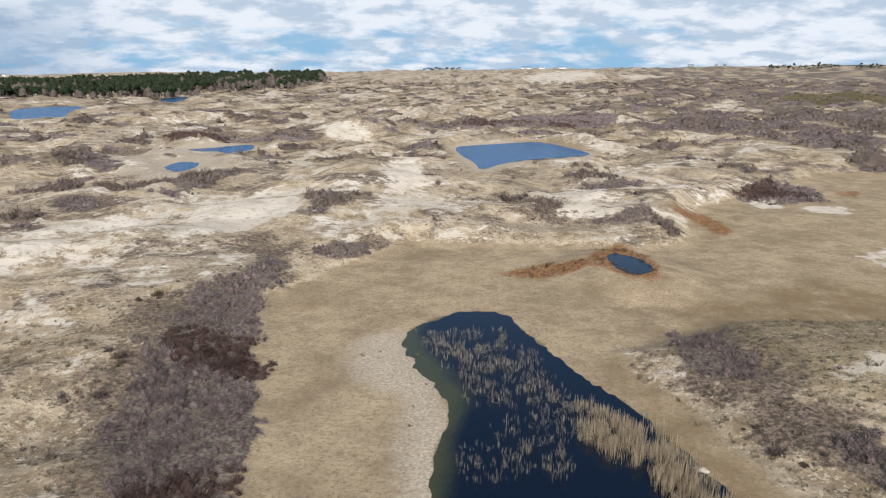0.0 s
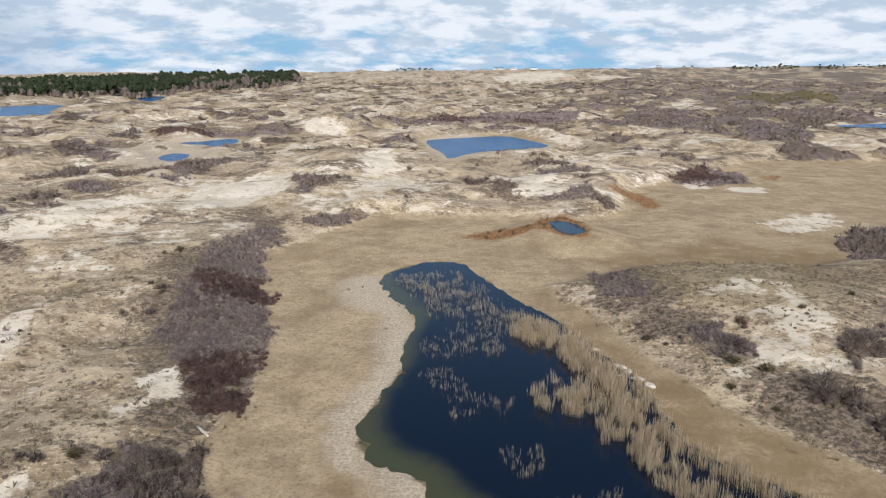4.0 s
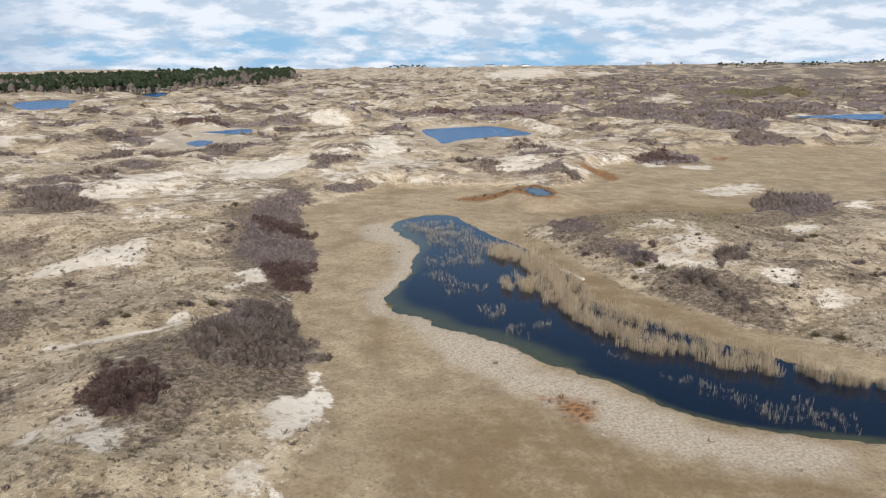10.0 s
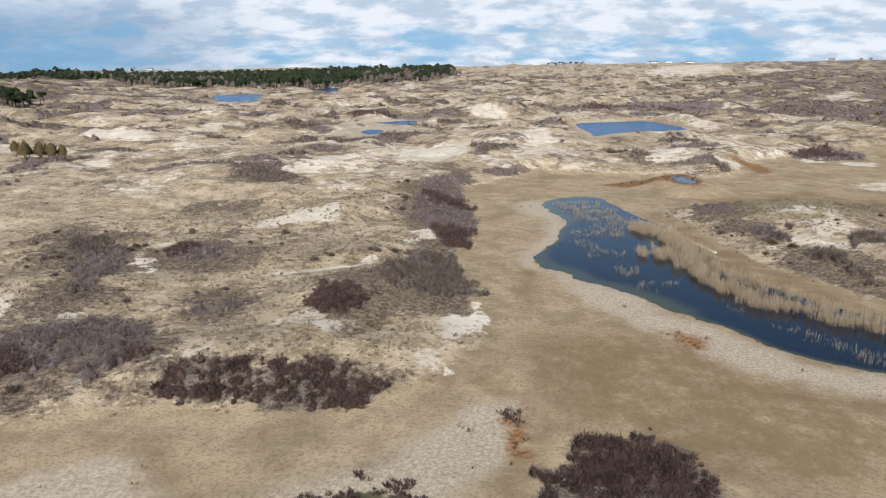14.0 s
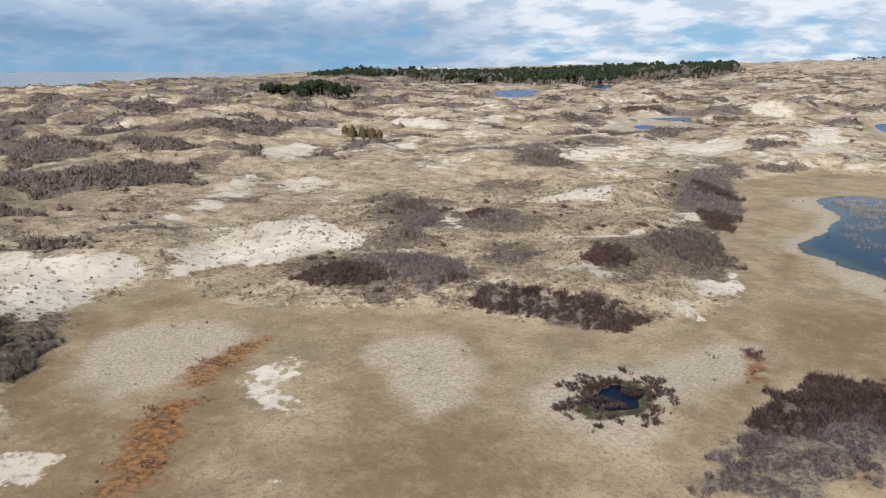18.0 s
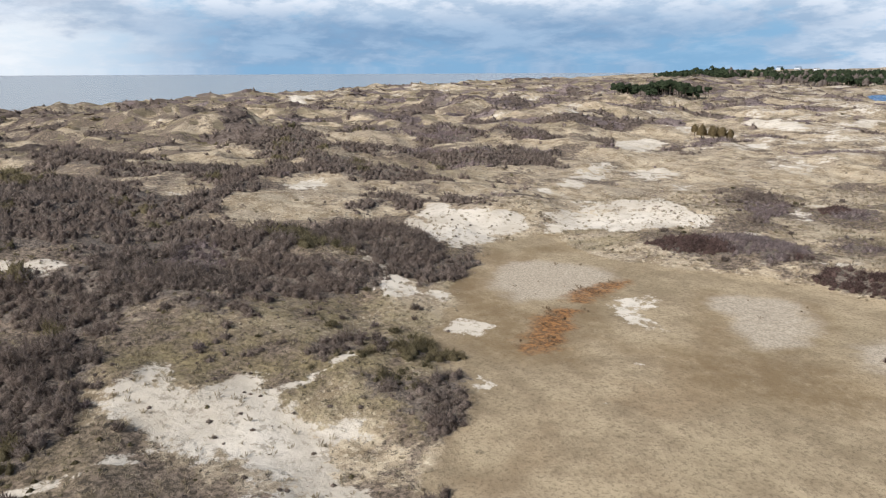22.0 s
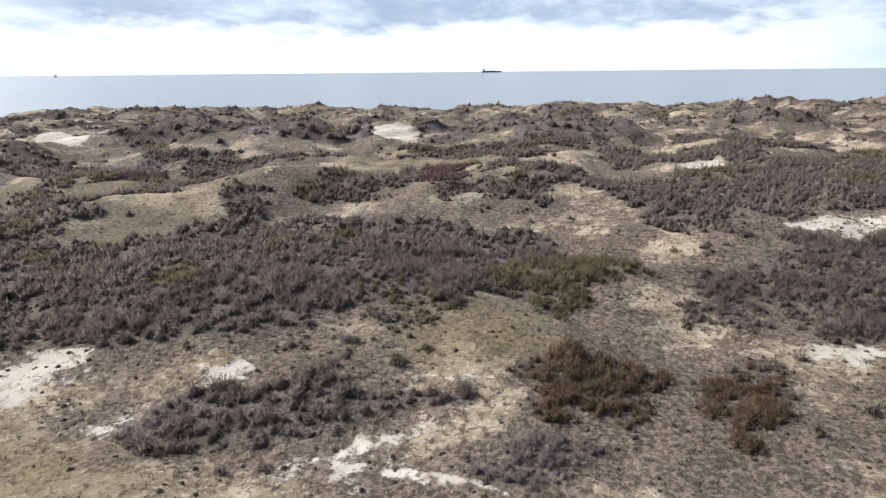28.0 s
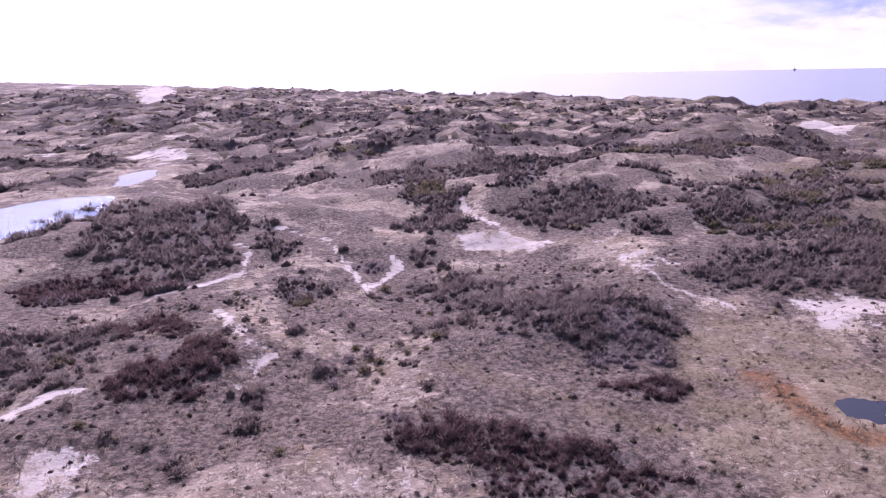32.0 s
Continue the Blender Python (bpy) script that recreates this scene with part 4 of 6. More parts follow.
def cover(x, y):
    """What covers the ground: thicket, sand, meadow, rust, pale mud, wet and moss, 0 to 1."""
    sea = seaward(x, y)
    away = np.hypot(x - 10, y + 60)
    meadow = within("meadow", x, y, 3.0, 9.0)
    dry = 1 - step(meadow, -4.5, 2)
    water = np.maximum(within("pool", x, y), within("mere", x, y))
    # southern meadow recoloured as dune heath, painting in the shaded side of backlit blades
    dry = np.maximum(dry, 0.8 * step(-y, 150, 200)) * (1 - step(water, -8, -2) * (1 - 0.7 * step(-y, 150, 200)))
    patch = 1.25 * fbm(x, y, 34.0, 61, 5)
    west = step(sea, 70, 170) * (1 - step(sea, 610, 660))
    northeast = step(x * 0.55 + y * 0.84, 330, 560) * step(x * 0.9 - y * 0.2, -120, 120)
    south = step(-0.3 * x - y, 90, 190)
    scrub = (0.15 + 0.85 * np.maximum(step(away, 150, 260), step(sea, 95, 150))) * step((patch + 0.32 * west * (1 - 0.55 * step(sea, 220, 380)) + 0.02 * south + 0.40 * northeast - 0.04 - 0.10 + 0.08 * west) / (0.36 + 0.20 * west), 0.0, 1.0) * dry
    loose = 4.0 * step(spine(x, y), 70, 150)
    wood = np.maximum(np.maximum(within("thicket", x + loose * fbm(x, y, 36.0, 55, 3), y + loose * fbm(x, y, 36.0, 57, 3), 3.2, 6.0), np.maximum(within("plum", x, y, 2.6, 5.0), within("olive", x, y, 2.6, 5.0))) - 0.3, within("red", x, y, 3.0, 6.0))
    sand = within("sand", x, y, 2.6, 5.0)
    strewn = within("drift", x, y, 3.0, 6.0)
    scrub = np.maximum(scrub, np.maximum(0.30, (0.26 + 0.75 * fbm(x, y, 6.5, 19, 4)) * step(within("mixed", x, y, 5.0, 12.0), -6, 5)) * dry)
    scrub = np.maximum(scrub * (1 - step(sand, -2, 0)), 0.97 * step(wood, -2.4, 1.4))
    scrub = scrub * (1 - 0.45 * step(strewn, -2.0, 2.0))
    drift = step(fbm(x + 50, y, 30.0, 71, 5) + 0.45 * fbm(x, y, 48.0, 11, 3) + 0.46 * step(y, 40, 160) - 0.22 * west - 0.1 * northeast, 0.16, 0.6) * dry
    bare = np.maximum(0.84 * step(sand, -2.6, 2.4), 0.60 * drift * (1 - 0.6 * scrub))
    bare = np.maximum(bare, 0.62 * step(strewn, -2.0, 2.0))
    bare = np.maximum(bare, 0.74 * (1 - step(tracks(x, y), 0.4, 1.5)))
    field = {
        "thicket": scrub,
        "sand": bare * (1 - 0.9 * step(wood, -0.5, 1.5) * (1 - step(sand, -0.5, 1.0))),
        "meadow": 1 - dry,
        "heath": np.clip(0.24 + 0.30 * south + 0.02 * west + 0.10 * northeast + 0.04 * step(x, 28, 48) * (1 - step(y, 110, 150)) + 0.85 * fbm(x, y, 17.0, 63, 3) + 0.45 * step(wood, -12, 2), 0, 1) * dry,
        "rust": step(within("rust", x, y, 2.0, 5.0), -2.2, 1.6),
        "pale": step(within("pale", x, y, 2.5, 9.0), -4.5, 3.5),
        "wet": np.maximum(step(within("pool", x, y, 0.8, 5.0), -1.6, 0.5), step(within("dark", x, y, 1.5, 3.0), 1.0, 2.8)),
        "moss": np.maximum(0.8 * (1 - step(tracks(x, y, "swale"), 0.5, 3.2)), np.maximum(step(within("moss", x, y, 3.0, 9.0), -5, 3), (0.3 + 0.45 * west) * step(fbm(x, y, 55.0, 81, 3), 0.1, 0.5) * dry)),
    }
    return field


# ---------------------------------------------------------------- materials
def material(name):
    m = bpy.data.materials.new(name)
    m.use_nodes = True
    return m, Nodes(m.node_tree)


def finish(n, colour, rough, bump=None, strength=0.4, distance=0.1, **more):
    normal = n.add("ShaderNodeBump", ("Height", bump), ("Strength", strength), ("Distance", distance)) if bump is not None else None
    shader = n.add("ShaderNodeBsdfPrincipled", ("Base Color", colour), ("Roughness", rough), ("Normal", normal), *((k.replace("_", " "), v) for k, v in more.items()))
    n.add("ShaderNodeOutputMaterial", (0, shader))


def ground_material():
    m, n = material("dune_ground")
    at = n.add("ShaderNodeTexCoord", out=3)
    fine, mid, wide = n.noise(at, 2.2, 6.0, 0.7), n.noise(at, 0.35, 5.0, 0.6), n.noise(at, 0.05, 4.0, 0.55)
    tuft = n.add("ShaderNodeTexVoronoi", ("Vector", at), ("Scale", 0.9), ("Randomness", 1.0))
    speck = n.ramp(n.noise(at, 0.8, 10.0, 0.78), 0.545, 0.60)
    # dune grassland: straw, olive and grey-brown mottles, pale tufts and dark specks
    patch, small = n.noise(at, 0.045, 12.0, 0.66), n.noise(at, 0.2, 10.0, 0.72)
    dry = n.math("SUBTRACT", 1.0, n.attribute("meadow"))
    grass = n.mix(n.ramp(small, 0.40, 0.60), rgb(0.228, 0.170, 0.106), rgb(0.485, 0.390, 0.270))
    grass = n.mix(n.math("MULTIPLY", n.ramp(wide, 0.46, 0.62), 0.5), grass, rgb(0.185, 0.144, 0.108))
    grass = n.mix(n.math("MULTIPLY", n.ramp(n.noise(at, 1.2, 7.0, 0.75), 0.52, 0.60), 0.7), grass, rgb(0.56, 0.47, 0.340))
    # low heath that shows between the tussocks
    heath = n.mix(n.ramp(n.noise(at, 1.3, 9.0, 0.76), 0.42, 0.60), rgb(0.052, 0.039, 0.030), rgb(0.240, 0.180, 0.135))
    low = n.math("ADD", n.attribute("heath"), n.math("MULTIPLY", n.math("SUBTRACT", n.noise(at, 0.45, 10.0, 0.76), 0.5), 2.2))
    low = n.math("ADD", low, n.math("MULTIPLY", n.math("SUBTRACT", patch, 0.5), 2.2))
    grass = n.mix(n.math("MULTIPLY", n.ramp(low, 0.38, 0.66), 0.9), grass, heath)
    grass = n.mix(n.math("MULTIPLY", n.attribute("moss"), n.math("MULTIPLY", n.ramp(n.noise(at, 0.2, 9.0, 0.72), 0.36, 0.60), 0.8)), grass, n.mix(n.ramp(fine, 0.38, 0.62), rgb(0.128, 0.098, 0.050), rgb(0.262, 0.208, 0.108)))
    grass = n.mix(n.math("MULTIPLY", speck, 0.8), grass, rgb(0.040, 0.032, 0.025))
    # meadow: short tan turf with faint brown and green clouds
    turf = n.mix(n.ramp(n.noise(at, 0.16, 10.0, 0.74), 0.34, 0.66), rgb(0.222, 0.166, 0.104), rgb(0.380, 0.297, 0.190))
    turf = n.mix(n.math("MULTIPLY", n.ramp(n.noise(at, 0.045, 4.0, 0.6), 0.48, 0.66), 0.3), turf, rgb(0.185, 0.142, 0.083))
    turf = n.mix(n.math("MULTIPLY", n.ramp(n.noise(at, 0.035, 7.0, 0.65, warp=0.5), 0.52, 0.68), 0.45), turf, rgb(0.205, 0.135, 0.075))
    turf = n.mix(n.math("MULTIPLY", n.ramp(n.noise(at, 2.2, 9.0, 0.8), 0.48, 0.62), 0.6), turf, rgb(0.095, 0.070, 0.043))
    turf = n.mix(n.math("MULTIPLY", n.attribute("moss"), n.math("MULTIPLY", n.ramp(n.noise(at, 0.25, 10.0, 0.78), 0.30, 0.58), 0.8)), turf, rgb(0.165, 0.112, 0.058))
    colour = n.mix(n.ramp(n.math("ADD", n.attribute("meadow"), n.math("MULTIPLY", n.math("SUBTRACT", mid, 0.5), 0.9)), 0.35, 0.65), grass, turf)
    # litter under the thickets
    litter = n.mix(n.ramp(fine, 0.35, 0.65), rgb(0.055, 0.044, 0.036), rgb(0.215, 0.172, 0.138))
    colour = n.mix(n.ramp(n.math("ADD", n.attribute("thicket"), n.math("MULTIPLY", n.math("SUBTRACT", n.noise(at, 0.5, 9.0, 0.75), 0.5), 2.2)), 0.50, 0.92), colour, litter)
    # pale dried mud and cracked litter
    mud = n.mix(n.ramp(n.noise(at, 2.6, 9.0, 0.76), 0.38, 0.62), rgb(0.25, 0.204, 0.150), rgb(0.47, 0.398, 0.308))
    colour = n.mix(n.math("MULTIPLY", n.ramp(n.math("ADD", n.attribute("pale"), n.math("MULTIPLY", n.math("SUBTRACT", mid, 0.5), 0.8)), 0.10, 0.85), 0.85), colour, mud)
    # iron-stained turf
    iron = n.mix(n.ramp(n.noise(at, 1.6, 7.0, 0.7), 0.4, 0.62), rgb(0.088, 0.044, 0.020), rgb(0.30, 0.140, 0.050))
    colour = n.mix(n.math("MULTIPLY", n.ramp(n.math("ADD", n.attribute("rust"), n.math("MULTIPLY", n.math("SUBTRACT", n.noise(at, 0.3, 6.0, 0.7), 0.5), 1.6)), 0.2, 1.1), 0.9), colour, iron)
    # blown sand with scattered stalks
    bare = n.mix(n.ramp(wide, 0.35, 0.65), rgb(0.49, 0.425, 0.340), rgb(0.60, 0.532, 0.442))
    bare = n.mix(n.math("MULTIPLY", n.ramp(n.noise(at, 0.6, 10.0, 0.78), 0.53, 0.61), 0.75), bare, rgb(0.235, 0.195, 0.145))
    bare = n.mix(n.math("MULTIPLY", n.ramp(n.noise(at, 0.14, 6.0, 0.6, warp=0.6), 0.44, 0.64), 0.5), bare, rgb(0.36, 0.305, 0.235))
    mask = n.math("ADD", n.attribute("sand"), n.math("MULTIPLY", n.math("SUBTRACT", n.noise(at, 0.24, 10.0, 0.78), 0.5), 2.9))
    mask = n.math("SUBTRACT", mask, n.math("MULTIPLY", n.math("MULTIPLY", n.math("SUBTRACT", patch, 0.5), dry), 1.5))
    colour = n.mix(n.ramp(mask, 0.43, 0.66), colour, bare)
    # wet margin and bed of the pond
    bed = n.mix(n.ramp(mid, 0.4, 0.6), rgb(0.05, 0.045, 0.026), rgb(0.12, 0.10, 0.055))
    colour = n.mix(n.ramp(n.math("ADD", n.attribute("wet"), n.math("MULTIPLY", n.math("SUBTRACT", fine, 0.5), 0.8)), 0.35, 0.75), colour, bed)
    relief = n.math("ADD", n.math("MULTIPLY", fine, 0.6), n.math("ADD", n.math("MULTIPLY", tuft, -0.3), n.math("MULTIPLY", small, 1.6)))
    relief = n.math("MULTIPLY", relief, n.math("SUBTRACT", 1.0, n.math("MULTIPLY", n.attribute("meadow"), 0.8)))
    relief = n.math("MULTIPLY", relief, n.math("SUBTRACT", 1.0, n.math("MULTIPLY", n.attribute("sand"), 0.7)))
    finish(n, colour, 0.95, relief, 0.9, 0.5, Specular_IOR_Level=0.15)
    return m


def twig_material(name, dark, light, tint, tint_amount=0.5):
    m, n = material(name)
    at = n.add("ShaderNodeTexCoord", out=3)
    island = n.add("ShaderNodeNewGeometry", out=8)
    cell = n.add("ShaderNodeTexVoronoi", ("Vector", at), ("Scale", 0.75), ("Randomness", 1.0), out=1)
    colour = n.mix(n.math("ADD", n.math("MULTIPLY", island, 0.45), n.math("MULTIPLY", cell, 0.55)), dark, light)
    colour = n.mix(n.math("MULTIPLY", n.ramp(n.noise(at, 0.06, 4.0, 0.6), 0.4, 0.62), tint_amount), colour, tint)
    grain = n.noise(at, 5.0, 10.0, 0.82)
    colour = n.mix(n.math("MULTIPLY", n.ramp(grain, 0.47, 0.60), 0.72), colour, dark)
    normal = n.add("ShaderNodeBump", ("Height", grain), ("Strength", 1.0), ("Distance", 0.3))
    solid = n.add("ShaderNodeBsdfPrincipled", ("Base Color", colour), ("Roughness", 0.95), ("Normal", normal), ("Specular IOR Level", 0.08))
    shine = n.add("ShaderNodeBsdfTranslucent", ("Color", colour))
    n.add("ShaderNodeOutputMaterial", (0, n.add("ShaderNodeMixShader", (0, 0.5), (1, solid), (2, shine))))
    return m


def plain(name, low, high, scale=1.0, rough=0.9, bump=0.3, metal=0.0):
    m, n = material(name)
    at = n.add("ShaderNodeTexCoord", out=3)
    grain = n.noise(at, scale, 6.0, 0.65)
    finish(n, n.mix(n.ramp(grain, 0.35, 0.65), low, high), rough, grain, bump, 0.05, Metallic=metal)
    return m


def water_material(name, shallow, deep, wave, rough=0.06, strength=0.25, distance=0.1):
    m, n = material(name)
    at = n.add("ShaderNodeTexCoord", out=3)
    stretched = n.add("ShaderNodeVectorMath", (0, at), (1, (1.0, 0.55, 1.0)), operation="MULTIPLY")
    ripple = n.math("ADD", n.noise(stretched, wave, 5.0, 0.6), n.math("MULTIPLY", n.noise(at, wave * 0.12, 2.0, 0.5), 0.6))
    depth = n.math("ADD", n.attribute("depth"), n.math("MULTIPLY", n.math("SUBTRACT", n.noise(at, 0.22, 4.0, 0.6), 0.5), 0.5))
    colour = n.mix(n.ramp(depth, 0.05, 0.75), shallow, deep)
    finish(n, colour, rough, ripple, strength, distance, IOR=1.33)
    return m


GROUND = ground_material()
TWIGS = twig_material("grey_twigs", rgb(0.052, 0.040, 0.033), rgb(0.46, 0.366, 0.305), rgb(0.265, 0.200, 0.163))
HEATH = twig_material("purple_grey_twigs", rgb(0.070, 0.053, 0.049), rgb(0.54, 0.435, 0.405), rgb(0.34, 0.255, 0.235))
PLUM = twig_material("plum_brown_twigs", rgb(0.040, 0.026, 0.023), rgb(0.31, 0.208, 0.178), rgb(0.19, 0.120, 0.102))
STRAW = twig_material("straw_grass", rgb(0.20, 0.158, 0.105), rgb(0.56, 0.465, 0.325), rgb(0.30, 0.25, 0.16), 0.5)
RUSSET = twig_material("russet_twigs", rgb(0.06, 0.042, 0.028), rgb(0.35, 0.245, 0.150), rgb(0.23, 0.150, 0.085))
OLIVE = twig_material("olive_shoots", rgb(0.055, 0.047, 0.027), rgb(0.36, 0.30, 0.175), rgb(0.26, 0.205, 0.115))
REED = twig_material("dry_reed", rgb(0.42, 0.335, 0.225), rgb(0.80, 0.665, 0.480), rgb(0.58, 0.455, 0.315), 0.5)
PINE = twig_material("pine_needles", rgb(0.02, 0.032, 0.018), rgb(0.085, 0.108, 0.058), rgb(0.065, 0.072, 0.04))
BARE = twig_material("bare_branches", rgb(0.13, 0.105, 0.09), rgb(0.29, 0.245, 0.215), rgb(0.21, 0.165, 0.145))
BARK = plain("bark", rgb(0.06, 0.045, 0.035), rgb(0.16, 0.12, 0.09), 6.0)
WATER = water_material("pond_water", rgb(0.045, 0.048, 0.024), rgb(0.003, 0.007, 0.016), 2.4)
# the mere's blue is the sky's reflection, put into the base colour
MERE_SKY_BLUE = water_material("mere_water", rgb(0.012, 0.085, 0.21), rgb(0.012, 0.085, 0.21), 1.4, 0.25, 1.0, 0.5)
SEAWATER = water_material("sea_water", rgb(0.225, 0.235, 0.235), rgb(0.225, 0.235, 0.235), 0.08, 0.22, 0.04, 1.0)


# ---------------------------------------------------------------- ground
def mesh_object(name, verts, faces, mat, parent=None, smooth=False):
    """A mesh object from arrays of vertices and of equally sided faces."""
    verts, faces = np.asarray(verts, np.float32), np.asarray(faces, np.int32)
    me = bpy.data.meshes.new(name)
    sides = faces.shape[1]
    me.vertices.add(len(verts))
    me.vertices.foreach_set("co", verts.ravel())
    me.loops.add(faces.size)
    me.loops.foreach_set("vertex_index", faces.ravel())
    me.polygons.add(len(faces))
    me.polygons.foreach_set("loop_start", np.arange(0, faces.size, sides, dtype=np.int32))
    me.polygons.foreach_set("use_smooth", np.full(len(faces), smooth))
    me.update(calc_edges=True)
    me.materials.append(mat)
    ob = new(name, me)
    ob.parent = parent
    return ob


def stretch(low, high, pitch, grow, end):
    """Steps along one axis: even between low and high, widening out to +-end."""
    tail, s, p = [], pitch, 0.0
    while p < end:
        s = min(s * grow, 70.0)
        p += s
        tail.append(p)
    tail = np.array(tail)
    return np.concatenate(((low - tail)[::-1], np.arange(low, high, pitch), high + tail))


def sheet(nx, ny):
    i = np.arange(nx * ny).reshape(ny, nx)
    return np.stack((i[:-1, :-1], i[:-1, 1:], i[1:, 1:], i[1:, :-1]), -1).reshape(-1, 4)


gx, gy = stretch(-125.0, 95.0, 1.3, 1.032, 5200.0), stretch(-300.0, 130.0, 1.3, 1.032, 5200.0)
X, Y = (a.ravel() for a in np.meshgrid(gx, gy))
H = height(X, Y)
ground = mesh_object("ground", np.stack((X, Y, H), -1), sheet(len(gx), len(gy)), GROUND, smooth=True)
for key, value in cover(X, Y).items():
    ground.data.attributes.new(key, "FLOAT", "POINT").data.foreach_set("value", value.astype(np.float32))
tagged(ground, "dune grassland with blown sand, tan meadow turf and dried mud", "ground", kind="structure")

# sea to the west
sx = np.linspace(-9000, 3000, 60)
sy = np.linspace(-9000, 9000, 60)
U, V = (a.ravel() for a in np.meshgrid(sx, sy))
sea = mesh_object("sea", np.stack((U, V, np.full(U.shape, SEA)), -1), sheet(60, 60), SEAWATER)
tagged(sea, "grey-brown open sea under a bright sky", "sea", kind="structure")

# the reed pond: water meets the sloping bed
pool = ZONES["pool"][0]
wx, wy = np.arange(pool[:, 0].min() - 4, pool[:, 0].max() + 4, 1.25), np.arange(pool[:, 1].min() - 4, pool[:, 1].max() + 4, 1.25)
U, V = (a.ravel() for a in np.meshgrid(wx, wy))
deep = inside(pool, U, V)
faces = sheet(len(wx), len(wy))
faces = faces[(deep[faces] > -3.5).all(axis=1)]
pond = mesh_object("pond_water", np.stack((U, V, np.full(U.shape, POND)), -1), faces, WATER)
pond.data.attributes.new("depth", "FLOAT", "POINT").data.foreach_set("value", np.maximum(step(inside(pool + (5.0, 4.0), U, V), -6.5, 0.5), step(U, 16, 26) * step(inside(pool + (0.8, 0.6), U, V), -2.0, 1.0)).astype(np.float32))
tagged(pond, "dark blue still water of a reed-fringed dune pond", "pond", kind="structure")


def mere(poly, z, label):
    line = rounded(poly, 2)
    wobble = (0.05 if np.ptp(poly[:, 0]) > 14 else 0.17) * min(np.ptp(poly[:, 0]), 24)
    line = line + wobble * np.stack((lattice(line[:, 0] / 3, line[:, 1] / 3, 4), lattice(line[:, 0] / 3, line[:, 1] / 3, 6)), -1)
    bm = bmesh.new()
    bmesh.ops.triangulate(bm, faces=[bm.faces.new([bm.verts.new((x, y, z)) for x, y in line])])
    bmesh.ops.recalc_face_normals(bm, faces=bm.faces)
    me = bpy.data.meshes.new("mere_water")
    bm.to_mesh(me)
    bm.free()
    # wide meres take the water with the painted sky reflection
    me.materials.append(WATER if np.ptp(poly[:, 0]) < 14 else MERE_SKY_BLUE)
    me.attributes.new("depth", "FLOAT", "POINT").data.foreach_set("value", np.ones(len(me.vertices), np.float32))
    return tagged(new("mere_water", me), label, "pond", "meres among the dunes", "structure")


for poly, water in zip(ZONES["mere"], LEVELS):
    mere(poly, water, "wind-rippled dune mere, sky-reflection blue painted in where wide")

# ---------------------------------------------------------------- vegetation
rng = np.random.default_rng(7)


def blades(count, rise, spread, width, lean, dome=0.0, hub=0.25):
    """A bush of pointed twigs: arrays of vertices and triangles round the origin."""
    a, r = rng.uniform(0, 2 * np.pi, count), np.sqrt(rng.uniform(0, 1, count))
    base = np.stack((np.cos(a) * r * spread * hub, np.sin(a) * r * spread * hub, np.zeros(count)), -1)
    top = rise * (1 - dome * r * r) * rng.uniform(0.7, 1.1, count)
    tip = np.stack((np.cos(a) * r * spread, np.sin(a) * r * spread, top), -1) + rng.normal(0, lean, (count, 3)) * (1, 1, 0.3)
    side = rng.normal(0, 1, (count, 3)) * (1, 1, 0.5)
    side *= (width / np.linalg.norm(side, axis=1))[:, None]
    mid = base * 0.35 + tip * 0.65
    verts = np.stack((base, mid + side, tip, mid - side), 1).reshape(-1, 3)
    k = np.arange(count)[:, None] * 4
    return verts, np.concatenate((k + (0, 1, 2), k + (0, 2, 3)), 0)


def scatter(spots, kinds, sizes, squash=None):
    """One mesh of many plants: each spot takes one of the kinds, turned and sized at random."""
    pick = rng.integers(0, len(kinds), len(spots))
    all_v, all_f, at = [], [], 0
    for k, (v, f) in enumerate(kinds):
        who = np.flatnonzero(pick == k)
        if not len(who):
            continue
        turn = rng.uniform(0, 2 * np.pi, len(who))
        c, s = np.cos(turn)[:, None], np.sin(turn)[:, None]
        size = sizes[who][:, None]
        tall = size * rng.uniform(0.8, 1.2, (len(who), 1))
        x = (v[None, :, 0] * c - v[None, :, 1] * s) * size + spots[who, 0:1]
        y = (v[None, :, 0] * s + v[None, :, 1] * c) * size + spots[who, 1:2]
        z = v[None, :, 2] * tall + spots[who, 2:3]
        all_v.append(np.stack((x, y, z), -1).reshape(-1, 3))
        all_f.append((f[None] + np.arange(len(who))[:, None, None] * len(v) + at).reshape(-1, 3))
        at += len(who) * len(v)
    return np.concatenate(all_v), np.concatenate(all_f)


def spots_in(x0, x1, y0, y1, count):
    return rng.uniform(x0, x1, count), rng.uniform(y0, y1, count)


def grounded(x, y, sink=0.06):
    return np.stack((x, y, height(x, y) - sink), -1)


